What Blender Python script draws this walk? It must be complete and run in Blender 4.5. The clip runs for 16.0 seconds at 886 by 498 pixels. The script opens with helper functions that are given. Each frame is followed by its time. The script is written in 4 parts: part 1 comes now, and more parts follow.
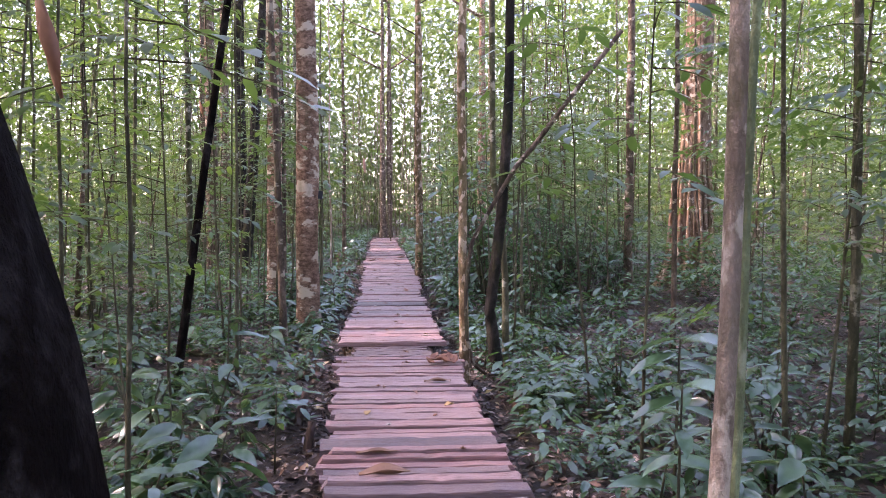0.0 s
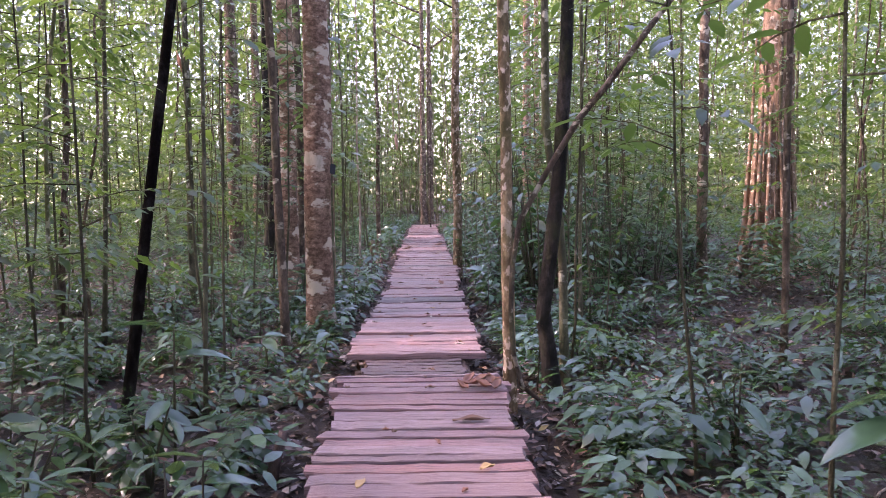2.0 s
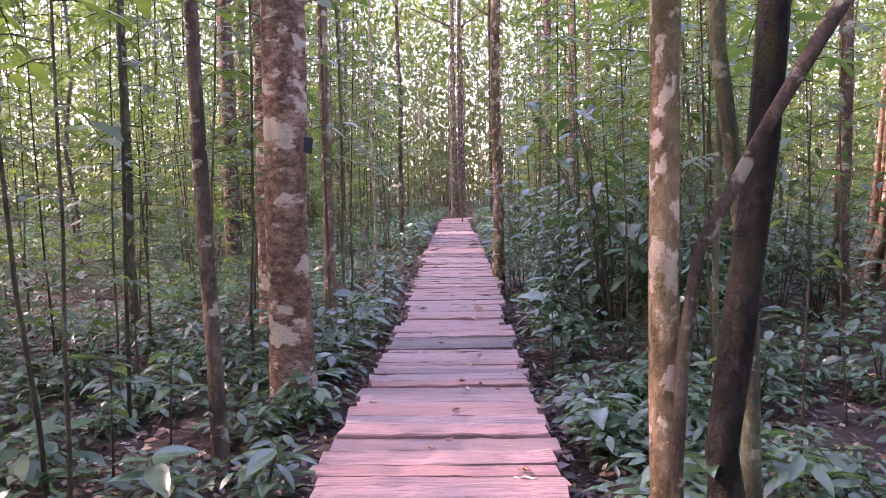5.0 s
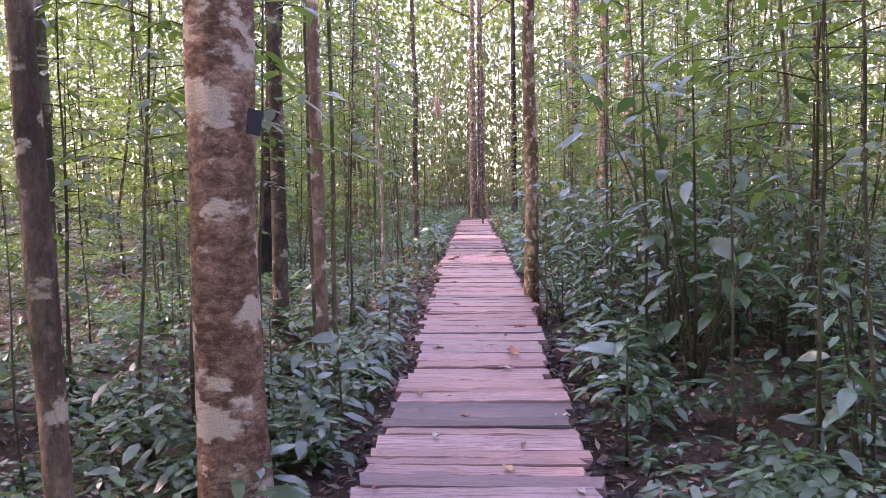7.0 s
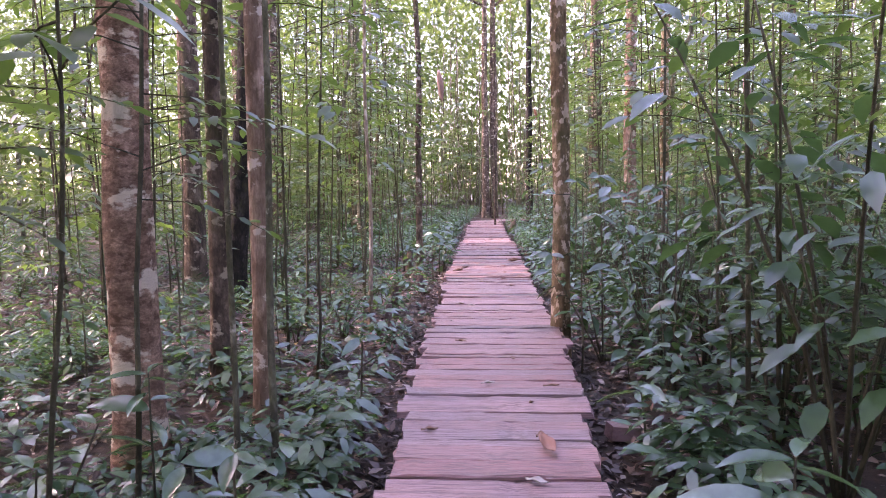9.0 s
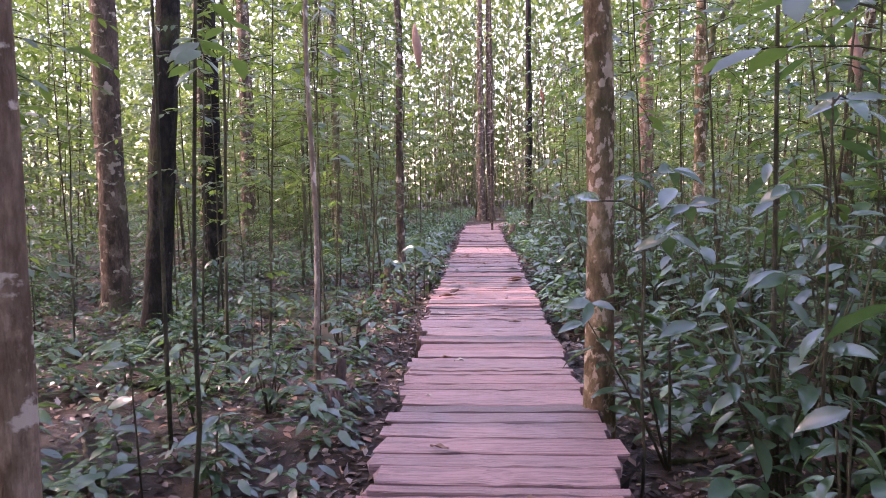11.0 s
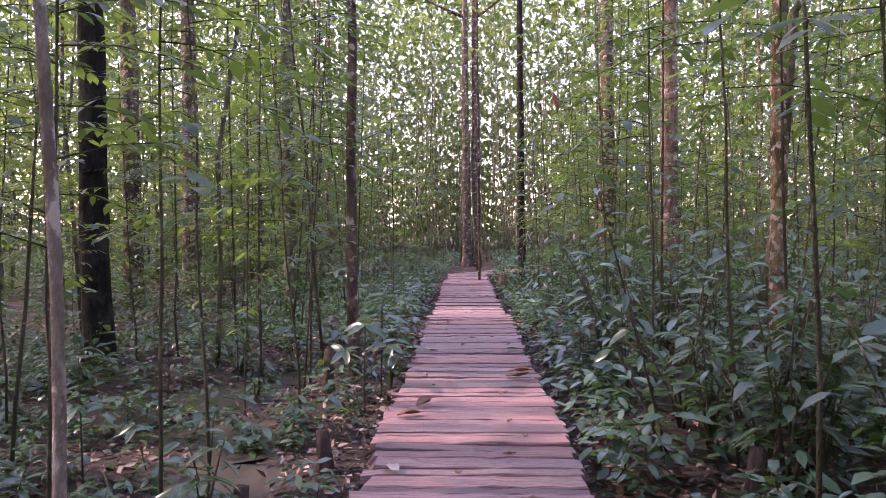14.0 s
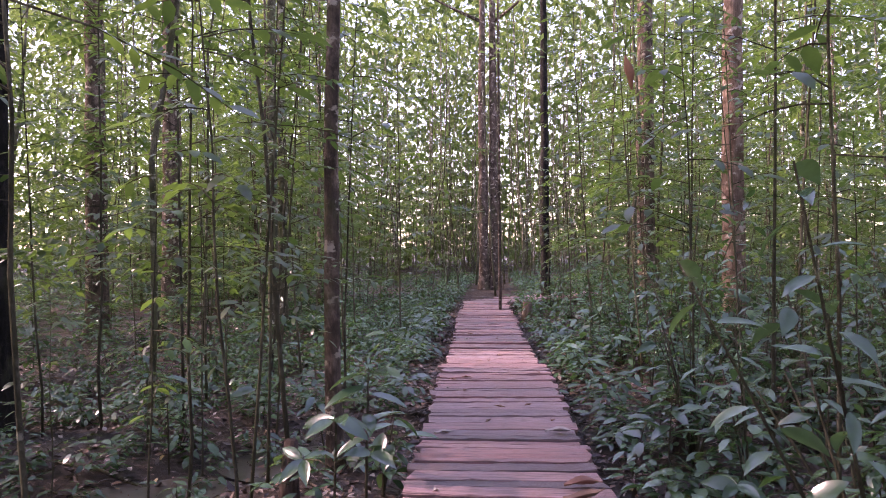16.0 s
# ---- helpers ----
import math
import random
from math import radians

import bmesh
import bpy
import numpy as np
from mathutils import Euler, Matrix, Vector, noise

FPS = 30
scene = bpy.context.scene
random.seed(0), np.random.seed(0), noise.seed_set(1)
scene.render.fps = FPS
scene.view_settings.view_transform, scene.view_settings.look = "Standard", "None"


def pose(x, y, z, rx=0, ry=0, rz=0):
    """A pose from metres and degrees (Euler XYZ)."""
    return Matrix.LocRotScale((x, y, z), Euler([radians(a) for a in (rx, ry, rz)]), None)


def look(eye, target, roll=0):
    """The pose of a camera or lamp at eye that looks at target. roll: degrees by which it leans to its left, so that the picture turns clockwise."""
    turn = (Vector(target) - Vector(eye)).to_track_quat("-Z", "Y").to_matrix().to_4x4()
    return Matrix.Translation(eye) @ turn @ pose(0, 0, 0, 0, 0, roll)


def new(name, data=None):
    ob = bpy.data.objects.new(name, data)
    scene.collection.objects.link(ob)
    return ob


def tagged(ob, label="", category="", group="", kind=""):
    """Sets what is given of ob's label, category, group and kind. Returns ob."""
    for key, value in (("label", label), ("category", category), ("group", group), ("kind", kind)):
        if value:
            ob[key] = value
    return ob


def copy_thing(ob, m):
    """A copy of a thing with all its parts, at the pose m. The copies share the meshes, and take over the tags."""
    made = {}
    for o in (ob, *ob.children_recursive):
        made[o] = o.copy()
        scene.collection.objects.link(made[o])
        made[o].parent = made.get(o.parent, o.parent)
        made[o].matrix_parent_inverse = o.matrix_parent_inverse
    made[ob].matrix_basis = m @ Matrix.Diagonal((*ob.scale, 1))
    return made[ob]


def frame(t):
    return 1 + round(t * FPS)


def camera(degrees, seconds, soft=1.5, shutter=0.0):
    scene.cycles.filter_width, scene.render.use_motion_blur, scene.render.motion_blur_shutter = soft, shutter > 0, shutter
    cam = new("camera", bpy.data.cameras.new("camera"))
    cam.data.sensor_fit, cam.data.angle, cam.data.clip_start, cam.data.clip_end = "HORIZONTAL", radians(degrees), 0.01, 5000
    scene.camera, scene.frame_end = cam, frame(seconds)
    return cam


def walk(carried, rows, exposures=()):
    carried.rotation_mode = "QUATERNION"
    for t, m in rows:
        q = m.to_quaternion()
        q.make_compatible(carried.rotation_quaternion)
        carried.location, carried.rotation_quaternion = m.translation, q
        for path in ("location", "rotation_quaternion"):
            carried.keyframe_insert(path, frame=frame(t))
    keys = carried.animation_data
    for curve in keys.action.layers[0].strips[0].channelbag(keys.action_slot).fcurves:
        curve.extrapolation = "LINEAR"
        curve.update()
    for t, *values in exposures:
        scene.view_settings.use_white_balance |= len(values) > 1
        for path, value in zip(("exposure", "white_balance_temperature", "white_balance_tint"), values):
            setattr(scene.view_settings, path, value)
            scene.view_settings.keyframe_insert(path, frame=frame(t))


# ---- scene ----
cam = camera(59.4, 16.0, soft=0.9, shutter=0.1)
METRES, EYE, TILT, LEAN, TURN = 20.0, 1.55, -2.9, 0.0, 0.0
ROWS = [
    (0.0, 0.0, 0.0, 0.0, 0.0, 0.0, -0.0),
    (0.5, 0.0013, 0.0274, -0.0008, 0.63, -0.2, 0.26),
    (1.0, 0.0037, 0.0531, -0.0001, 2.33, -0.45, 0.41),
    (1.5, 0.006, 0.0781, 0.0011, 2.82, -0.69, 0.43),
    (2.0, 0.0029, 0.1062, -0.0017, 3.27, -0.92, 0.49),
    (2.5, 0.0017, 0.1363, -0.0005, 3.79, -1.05, 0.58),
    (3.0, -0.0017, 0.1662, 0.0011, 4.23, -1.23, 0.64),
    (3.5, -0.004, 0.1956, 0.0043, 4.63, -1.36, 0.71),
    (4.0, -0.0059, 0.2272, 0.0046, 4.97, -1.46, 0.79),
    (6.5, -0.0221, 0.3697, 0.0137, 6.5, -1.66, 0.56),
    (7.0, -0.0246, 0.3978, 0.0149, 6.87, -1.66, 0.55),
    (7.5, -0.0261, 0.4269, 0.0153, 7.19, -1.71, 0.42),
    (8.0, -0.0286, 0.4567, 0.0163, 7.49, -1.73, 0.37),
    (8.5, -0.0304, 0.488, 0.0173, 7.66, -1.73, 0.31),
    (9.0, -0.0341, 0.5192, 0.02, 7.74, -1.77, 0.31),
    (11.5, -0.0467, 0.6954, 0.0289, 7.18, -1.64, 0.59),
    (12.0, -0.0476, 0.7255, 0.0312, 6.7, -0.78, 0.63),
    (12.5, -0.048, 0.7558, 0.0335, 6.34, -0.22, 0.61),
    (13.0, -0.0527, 0.788, 0.0349, 6.07, 0.3, 0.52),
    (13.5, -0.0559, 0.8217, 0.0364, 6.07, 0.83, 0.34),
    (14.0, -0.0613, 0.8568, 0.0392, 6.35, 1.27, 0.25),
    (14.5, -0.0649, 0.8924, 0.0414, 6.62, 1.68, 0.19),
    (15.0, -0.0705, 0.9278, 0.0441, 6.87, 2.05, 0.09),
    (15.5, -0.0748, 0.9614, 0.0475, 7.15, 2.39, 0.13),
    (16.0, -0.078, 0.9932, 0.0505, 7.38, 2.6, 0.09),
]
walk(cam, [(t, pose(0, 0, EYE, TILT, LEAN, TURN) @ pose(METRES * x, METRES * y, METRES * z, 90 + pitch, roll, yaw)) for t, x, y, z, yaw, pitch, roll in ROWS],
     exposures=[(0.0, 3.2, 7500, 43), (3.0, 3.08, 7350, 51), (6.5, 3.45, 7600, 57), (9.0, 3.45, 7450, 55), (12.5, 3.0, 7500, 53), (16.0, 2.66, 7450, 55)])

# ---- light ----
world = bpy.data.worlds.new("world")
scene.world = world
world.use_nodes = True
sky = world.node_tree.nodes.new("ShaderNodeTexSky")
sky.sky_type, sky.sun_disc = "NISHITA", False
SUN_EL, SUN_AZ = 44.0, 272.0
sky.sun_elevation, sky.sun_rotation = radians(SUN_EL), radians(SUN_AZ)
world.node_tree.links.new(sky.outputs[0], world.node_tree.nodes["Background"].inputs[0])
world.node_tree.nodes["Background"].inputs[1].default_value = 0.15
sun = new("sun", bpy.data.lights.new("sun", "SUN"))
sun.data.energy, sun.data.angle, sun.data.color = 1.4, radians(3.0), (1.0, 0.95, 0.88)
sun_way = Vector((math.sin(radians(SUN_AZ)) * math.cos(radians(SUN_EL)), math.cos(radians(SUN_AZ)) * math.cos(radians(SUN_EL)), math.sin(radians(SUN_EL))))
sun.matrix_world = look(sun_way * 60, (0, 0, 0))

# ---- materials ----


def mat(name):
    m = bpy.data.materials.new(name)
    m.use_nodes = True
    return m, m.node_tree.nodes, m.node_tree.links, m.node_tree.nodes["Principled BSDF"]


def ramp(n, stops):
    r = n.new("ShaderNodeValToRGB")
    e = r.color_ramp.elements
    while len(e) < len(stops):
        e.new(0.5)
    for k, (p, c) in enumerate(stops):
        e[k].position, e[k].color = p, (*c, 1)
    return r


def noise_node(n, l, coord, scale, stretch=(1, 1, 1), detail=5, rough=0.6):
    mp = n.new("ShaderNodeMapping")
    mp.inputs["Scale"].default_value = stretch
    l.new(coord, mp.inputs[0])
    t = n.new("ShaderNodeTexNoise")
    t.inputs["Scale"].default_value, t.inputs["Detail"].default_value, t.inputs["Roughness"].default_value = scale, detail, rough
    l.new(mp.outputs[0], t.inputs["Vector"])
    return t


def mix_colour(n, l, fac, a, b, mode="MIX"):
    x = n.new("ShaderNodeMix")
    x.data_type, x.blend_type = "RGBA", mode
    for sock, v in ((x.inputs[0], fac), (x.inputs[6], a), (x.inputs[7], b)):
        if isinstance(v, (int, float)):
            sock.default_value = v
        elif isinstance(v, tuple):
            sock.default_value = (*v, 1)
        else:
            l.new(v, sock)
    return x.outputs[2]


def bump(n, l, height, strength, distance, p):
    b = n.new("ShaderNodeBump")
    b.inputs["Strength"].default_value, b.inputs["Distance"].default_value = strength, distance
    l.new(height, b.inputs["Height"])
    l.new(b.outputs[0], p.inputs["Normal"])


def leaf_material(name, dark, light, through_colour, rough=0.38, clear=0.45, per="island", spec=0.5):
    """Green leaf: varied from leaf to leaf, glossy above, light shining through."""
    m, n, l, p = mat(name)
    g = n.new("ShaderNodeNewGeometry")
    o = n.new("ShaderNodeObjectInfo")
    r = ramp(n, [(0.0, dark), (0.6, tuple((a + b) / 2 for a, b in zip(dark, light))), (1.0, light)])
    l.new(g.outputs["Random Per Island"] if per == "island" else o.outputs["Random"], r.inputs[0])
    tc = n.new("ShaderNodeTexCoord")
    v = noise_node(n, l, tc.outputs["Object"], 22.0, detail=3)
    c = mix_colour(n, l, v.outputs["Fac"], r.outputs[0], tuple(0.6 * a for a in dark))
    hv = n.new("ShaderNodeHueSaturation")
    hr = n.new("ShaderNodeMapRange")
    hr.inputs["To Min"].default_value, hr.inputs["To Max"].default_value = 0.475, 0.525
    l.new(o.outputs["Random"], hr.inputs[0])
    l.new(hr.outputs[0], hv.inputs["Hue"])
    l.new(c, hv.inputs["Color"])
    l.new(hv.outputs[0], p.inputs["Base Color"])
    p.inputs["Roughness"].default_value = rough
    p.inputs["Specular IOR Level"].default_value = spec
    p.inputs["Coat Weight"].default_value, p.inputs["Coat Roughness"].default_value = 0.12 * spec, 0.2
    t = n.new("ShaderNodeBsdfTranslucent")
    t.inputs[0].default_value = (*through_colour, 1)
    mx = n.new("ShaderNodeMixShader")
    mx.inputs[0].default_value = clear
    l.new(p.outputs[0], mx.inputs[1])
    l.new(t.outputs[0], mx.inputs[2])
    l.new(mx.outputs[0], n["Material Output"].inputs[0])
    return m


def bark_material(name, base, dark, patch, patch_amount, ring=0.0, fibre=0.0, moss=0.0, patch_scale=6.0, patch_tall=1.3, sheen=0.2):
    """Bark: mottled base, cracks or rings, pale lichen patches and moss."""
    m, n, l, p = mat(name)
    tc = n.new("ShaderNodeTexCoord")
    co = tc.outputs["Object"]
    a = noise_node(n, l, co, 13.0 if ring else 9.0, (1, 1, 0.35 if not ring else 1.5), 8, 0.7)
    fine = noise_node(n, l, co, 45.0, (1, 1, 0.12 if fibre else (1.6 if ring else 0.5)), 4, 0.7)
    c = mix_colour(n, l, ramp_fac(n, l, a.outputs["Fac"], 0.4, 0.6), dark, base)
    mid = noise_node(n, l, co, 5.5, (1, 1, 1.3 if ring else 0.6), 6, 0.65)
    c = mix_colour(n, l, ramp_fac(n, l, mid.outputs["Fac"], 0.5, 0.62), c, tuple(min(1, 1.45 * v + 0.02) for v in base))
    c = mix_colour(n, l, ramp_fac(n, l, fine.outputs["Fac"], 0.4, 0.7), mix_colour(n, l, 0.55, c, dark), c)
    if ring:
        wv = n.new("ShaderNodeTexWave")
        wv.bands_direction = "Z"
        wv.inputs["Scale"].default_value, wv.inputs["Distortion"].default_value, wv.inputs["Detail"].default_value = 3.4, 14.0, 6.0
        l.new(co, wv.inputs["Vector"])
        c = mix_colour(n, l, ramp_fac(n, l, wv.outputs["Fac"], -0.25, 0.2), dark, c)
    pt = noise_node(n, l, co, patch_scale, (1, 1, patch_tall), 6, 0.55)
    c = mix_colour(n, l, ramp_fac(n, l, pt.outputs["Fac"], 1 - patch_amount, 1.045 - patch_amount), c, patch)
    if moss:
        ms = noise_node(n, l, co, 3.0, (1, 1, 0.5), 5, 0.6)
        c = mix_colour(n, l, ramp_fac(n, l, ms.outputs["Fac"], 0.62 - moss * 0.3, 0.85 - moss * 0.3), c, (0.075, 0.085, 0.03))
    o = n.new("ShaderNodeObjectInfo")
    hv = n.new("ShaderNodeHueSaturation")
    hr = n.new("ShaderNodeMapRange")
    hr.inputs["To Min"].default_value, hr.inputs["To Max"].default_value = 0.8, 1.2
    l.new(o.outputs["Random"], hr.inputs[0])
    l.new(hr.outputs[0], hv.inputs["Value"])
    l.new(c, hv.inputs["Color"])
    l.new(hv.outputs[0], p.inputs["Base Color"])
    p.inputs["Roughness"].default_value, p.inputs["Specular IOR Level"].default_value = 0.9, sheen
    h = n.new("ShaderNodeMath")
    h.operation = "ADD"
    l.new(a.outputs["Fac"], h.inputs[0])
    l.new(fine.outputs["Fac"], h.inputs[1])
    bump(n, l, h.outputs[0], 1.0, 0.03, p)
    return m


def ramp_fac(n, l, value, lo, hi):
    r = n.new("ShaderNodeMapRange")
    r.inputs["From Min"].default_value, r.inputs["From Max"].default_value = lo, hi
    l.new(value, r.inputs[0])
    return r.outputs[0]


BARK_PALE = bark_material("bark_pale_blotched", (0.46, 0.28, 0.195), (0.13, 0.07, 0.045), (0.68, 0.56, 0.43), 0.46, ring=1, moss=0.2, patch_scale=3.8, patch_tall=1.8)
BARK_DARK = bark_material("bark_dark_mossy", (0.038, 0.03, 0.024), (0.012, 0.01, 0.008), (0.13, 0.12, 0.1), 0.3, moss=0.3)
BARK_BROWN = bark_material("bark_brown", (0.18, 0.125, 0.09), (0.055, 0.038, 0.028), (0.4, 0.33, 0.25), 0.42, moss=0.3)
BARK_RED = bark_material("bark_red_fibrous", (0.34, 0.225, 0.16), (0.13, 0.078, 0.05), (0.56, 0.45, 0.36), 0.42, fibre=1)
BARK_POLE = bark_material("bark_grey_green", (0.17, 0.155, 0.1), (0.055, 0.05, 0.032), (0.4, 0.37, 0.29), 0.42, moss=0.5)
BARK_LICHEN = bark_material("bark_lichen", (0.37, 0.25, 0.145), (0.11, 0.07, 0.038), (0.64, 0.48, 0.36), 0.465, moss=0.4, patch_scale=13.0, patch_tall=0.75)
# Near-black base: the shade on the trunk is darkened into the bark colour.
BARK_BLACK_SHADED = bark_material("bark_black_shaded", (0.01, 0.006, 0.005), (0.004, 0.0028, 0.0024), (0.04, 0.028, 0.022), 0.3, sheen=0.05)
BARK_ASH = bark_material("bark_ash_grey", (0.34, 0.26, 0.21), (0.17, 0.125, 0.095), (0.5, 0.42, 0.35), 0.45, moss=0.3, patch_scale=9.0, patch_tall=0.5)
BARK_GREEN = bark_material("bark_green", (0.2, 0.24, 0.13), (0.11, 0.13, 0.07), (0.36, 0.38, 0.26), 0.42, patch_tall=0.4)
TWIG = bark_material("twig", (0.11, 0.1, 0.06), (0.045, 0.04, 0.024), (0.3, 0.27, 0.2), 0.36, moss=0.3)

LEAF_UNDER = leaf_material("leaf_understory", (0.026, 0.07, 0.04), (0.115, 0.235, 0.125), (0.12, 0.27, 0.06), 0.24, 0.24, spec=0.8)
LEAF_PART = leaf_material("leaf_broad", (0.03, 0.08, 0.048), (0.11, 0.23, 0.125), (0.13, 0.26, 0.07), 0.22, 0.22, per="object", spec=1.0)
LEAF_MID = leaf_material("leaf_sapling", (0.016, 0.042, 0.016), (0.085, 0.175, 0.06), (0.19, 0.34, 0.06), 0.3, 0.32, spec=0.55)
LEAF_FAR = leaf_material("leaf_canopy", (0.025, 0.055, 0.02), (0.11, 0.18, 0.06), (0.25, 0.37, 0.1), 0.3, 0.42)


def litter_material():
    m, n, l, p = mat("dead_leaf")
    g = n.new("ShaderNodeNewGeometry")
    r = ramp(n, [(0.0, (0.025, 0.017, 0.014)), (0.35, (0.075, 0.045, 0.034)), (0.6, (0.15, 0.092, 0.068)), (0.78, (0.25, 0.13, 0.08)), (0.89, (0.31, 0.25, 0.22)), (0.975, (0.42, 0.36, 0.33)), (1.0, (0.4, 0.28, 0.09))])
    l.new(g.outputs["Random Per Island"], r.inputs[0])
    tc = n.new("ShaderNodeTexCoord")
    v = noise_node(n, l, tc.outputs["Object"], 30.0)
    l.new(mix_colour(n, l, ramp_fac(n, l, v.outputs["Fac"], 0.35, 1.0), r.outputs[0], (0.05, 0.033, 0.028)), p.inputs["Base Color"])
    p.inputs["Roughness"].default_value = 0.5
    return m


LITTER = litter_material()  # dead leaves


def ground_material():
    m, n, l, p = mat("forest_mud")
    tc = n.new("ShaderNodeTexCoord")
    big = noise_node(n, l, tc.outputs["Object"], 0.7, detail=6)
    fine = noise_node(n, l, tc.outputs["Object"], 14.0, detail=8, rough=0.7)
    c = mix_colour(n, l, ramp_fac(n, l, big.outputs["Fac"], 0.4, 0.62), (0.022, 0.015, 0.012), (0.12, 0.074, 0.05))
    c = mix_colour(n, l, ramp_fac(n, l, fine.outputs["Fac"], 0.35, 0.7), (0.03, 0.021, 0.017), c)
    l.new(c, p.inputs["Base Color"])
    l.new(ramp_fac(n, l, big.outputs["Fac"], 0.28, 0.5), p.inputs["Roughness"])
    bump(n, l, fine.outputs["Fac"], 1.0, 0.09, p)
    return m


MUD = ground_material()


def plank_material(name, old=False):
    m, n, l, p = mat(name)
    tc = n.new("ShaderNodeTexCoord")
    o = n.new("ShaderNodeObjectInfo")
    sh = n.new("ShaderNodeVectorMath")
    sh.operation = "MULTIPLY_ADD"
    sh.inputs[1].default_value = (1, 1, 1)
    l.new(tc.outputs["Object"], sh.inputs[0])
    cb = n.new("ShaderNodeCombineXYZ")
    mu = n.new("ShaderNodeMath")
    mu.operation = "MULTIPLY"
    mu.inputs[1].default_value = 37.0
    l.new(o.outputs["Random"], mu.inputs[0])
    l.new(mu.outputs[0], cb.inputs[0])
    l.new(mu.outputs[0], cb.inputs[1])
    l.new(cb.outputs[0], sh.inputs[2])
    co = sh.outputs[0]
    grain = noise_node(n, l, co, 5.0, (0.7, 2.6, 1.5), 7, 0.72)
    streak = noise_node(n, l, co, 4.0, (0.35, 1.6, 1), 4, 0.6)
    stain = noise_node(n, l, co, 3.2, (1, 0.5, 1), 4)
    tones = [(0.0, (0.28, 0.155, 0.15)), (0.25, (0.39, 0.235, 0.228)), (0.5, (0.33, 0.155, 0.145)), (0.72, (0.41, 0.275, 0.272)), (0.85, (0.25, 0.165, 0.17)), (0.95, (0.15, 0.105, 0.11)), (1.0, (0.11, 0.085, 0.09))]
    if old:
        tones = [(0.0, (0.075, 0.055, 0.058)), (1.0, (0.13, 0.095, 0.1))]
    base = ramp(n, tones)
    l.new(o.outputs["Random"], base.inputs[0])
    c = mix_colour(n, l, ramp_fac(n, l, grain.outputs["Fac"], 0.38, 0.54), (0.13, 0.07, 0.066), base.outputs[0])
    c = mix_colour(n, l, ramp_fac(n, l, streak.outputs["Fac"], 0.54, 0.62), c, mix_colour(n, l, 0.5, c, (0.13, 0.085, 0.09)))
    c = mix_colour(n, l, ramp_fac(n, l, stain.outputs["Fac"], 0.52, 0.78), c, (0.2, 0.13, 0.125))
    knot = noise_node(n, l, co, 8.0, (1, 2.2, 1), 2)
    c = mix_colour(n, l, ramp_fac(n, l, knot.outputs["Fac"], 0.66, 0.72), c, (0.1, 0.065, 0.062))
    pale = noise_node(n, l, co, 9.0, (0.6, 4, 1), 3)
    c = mix_colour(n, l, ramp_fac(n, l, pale.outputs["Fac"], 0.68, 0.74), c, (0.55, 0.45, 0.41))
    l.new(c, p.inputs["Base Color"])
    p.inputs["Roughness"].default_value = 0.46
    bump(n, l, grain.outputs["Fac"], 0.7, 0.012, p)
    return m


PLANK = plank_material("weathered_plank")
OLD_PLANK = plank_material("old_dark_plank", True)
BEAM = bark_material("beam_wood", (0.13, 0.085, 0.07), (0.045, 0.03, 0.025), (0.2, 0.15, 0.13), 0.3, fibre=1)


def plain_material(name, colour, rough=0.6):
    m, n, l, p = mat(name)
    tc = n.new("ShaderNodeTexCoord")
    v = noise_node(n, l, tc.outputs["Object"], 18.0)
    l.new(mix_colour(n, l, v.outputs["Fac"], colour, tuple(0.5 * a for a in colour)), p.inputs["Base Color"])
    p.inputs["Roughness"].default_value = rough
    return m


SLATE = plain_material("slate_blue_plate", (0.012, 0.013, 0.017), 0.7)
RED_LEAF = plain_material("red_brown_leaf", (0.33, 0.14, 0.085), 0.5)
PINK_LEAF = plain_material("pale_pink_leaf", (0.55, 0.33, 0.27), 0.5)
YELLOW_LEAF = plain_material("yellow_leaf", (0.5, 0.32, 0.13), 0.5)
PALE_BARK_FLAKE = plain_material("pale_wood", (0.55, 0.45, 0.36), 0.7)

# ---- mesh helpers ----
rng = np.random.default_rng(7)


def mesh_from(name, verts, faces, material, smooth=True):
    me = bpy.data.meshes.new(name)
    me.from_pydata(verts, [], faces)
    me.materials.append(material)
    if smooth:
        me.polygons.foreach_set("use_smooth", [True] * len(me.polygons))
    me.update()
    return me


def unit(v):
    return v / np.maximum(np.linalg.norm(v, axis=-1, keepdims=True), 1e-9)


FINE = (((0, 0, 0), (0.25, 0.40, 0.02), (0.28, 0, -0.02), (0.25, -0.40, 0.02), (0.62, 0.42, -0.03), (0.64, 0, -0.07), (0.62, -0.42, -0.03), (1, 0, -0.2)),
        ((0, 2, 1), (0, 3, 2), (1, 2, 5, 4), (2, 3, 6, 5), (4, 5, 7), (5, 6, 7)))
FINEST = (((0, 0, 0), (0.12, 0.25, 0.03), (0.12, 0, 0.0), (0.12, -0.25, 0.03), (0.3, 0.43, 0.04), (0.31, 0, -0.015), (0.3, -0.43, 0.04), (0.5, 0.46, 0.015), (0.51, 0, -0.045), (0.5, -0.46, 0.015),
           (0.7, 0.36, -0.04), (0.71, 0, -0.095), (0.7, -0.36, -0.04), (0.87, 0.18, -0.12), (0.87, 0, -0.15), (0.87, -0.18, -0.12), (1, 0, -0.22)),
          ((0, 2, 1), (0, 3, 2), (1, 2, 5, 4), (2, 3, 6, 5), (4, 5, 8, 7), (5, 6, 9, 8), (7, 8, 11, 10), (8, 9, 12, 11), (10, 11, 14, 13), (11, 12, 15, 14), (13, 14, 16), (14, 15, 16)))
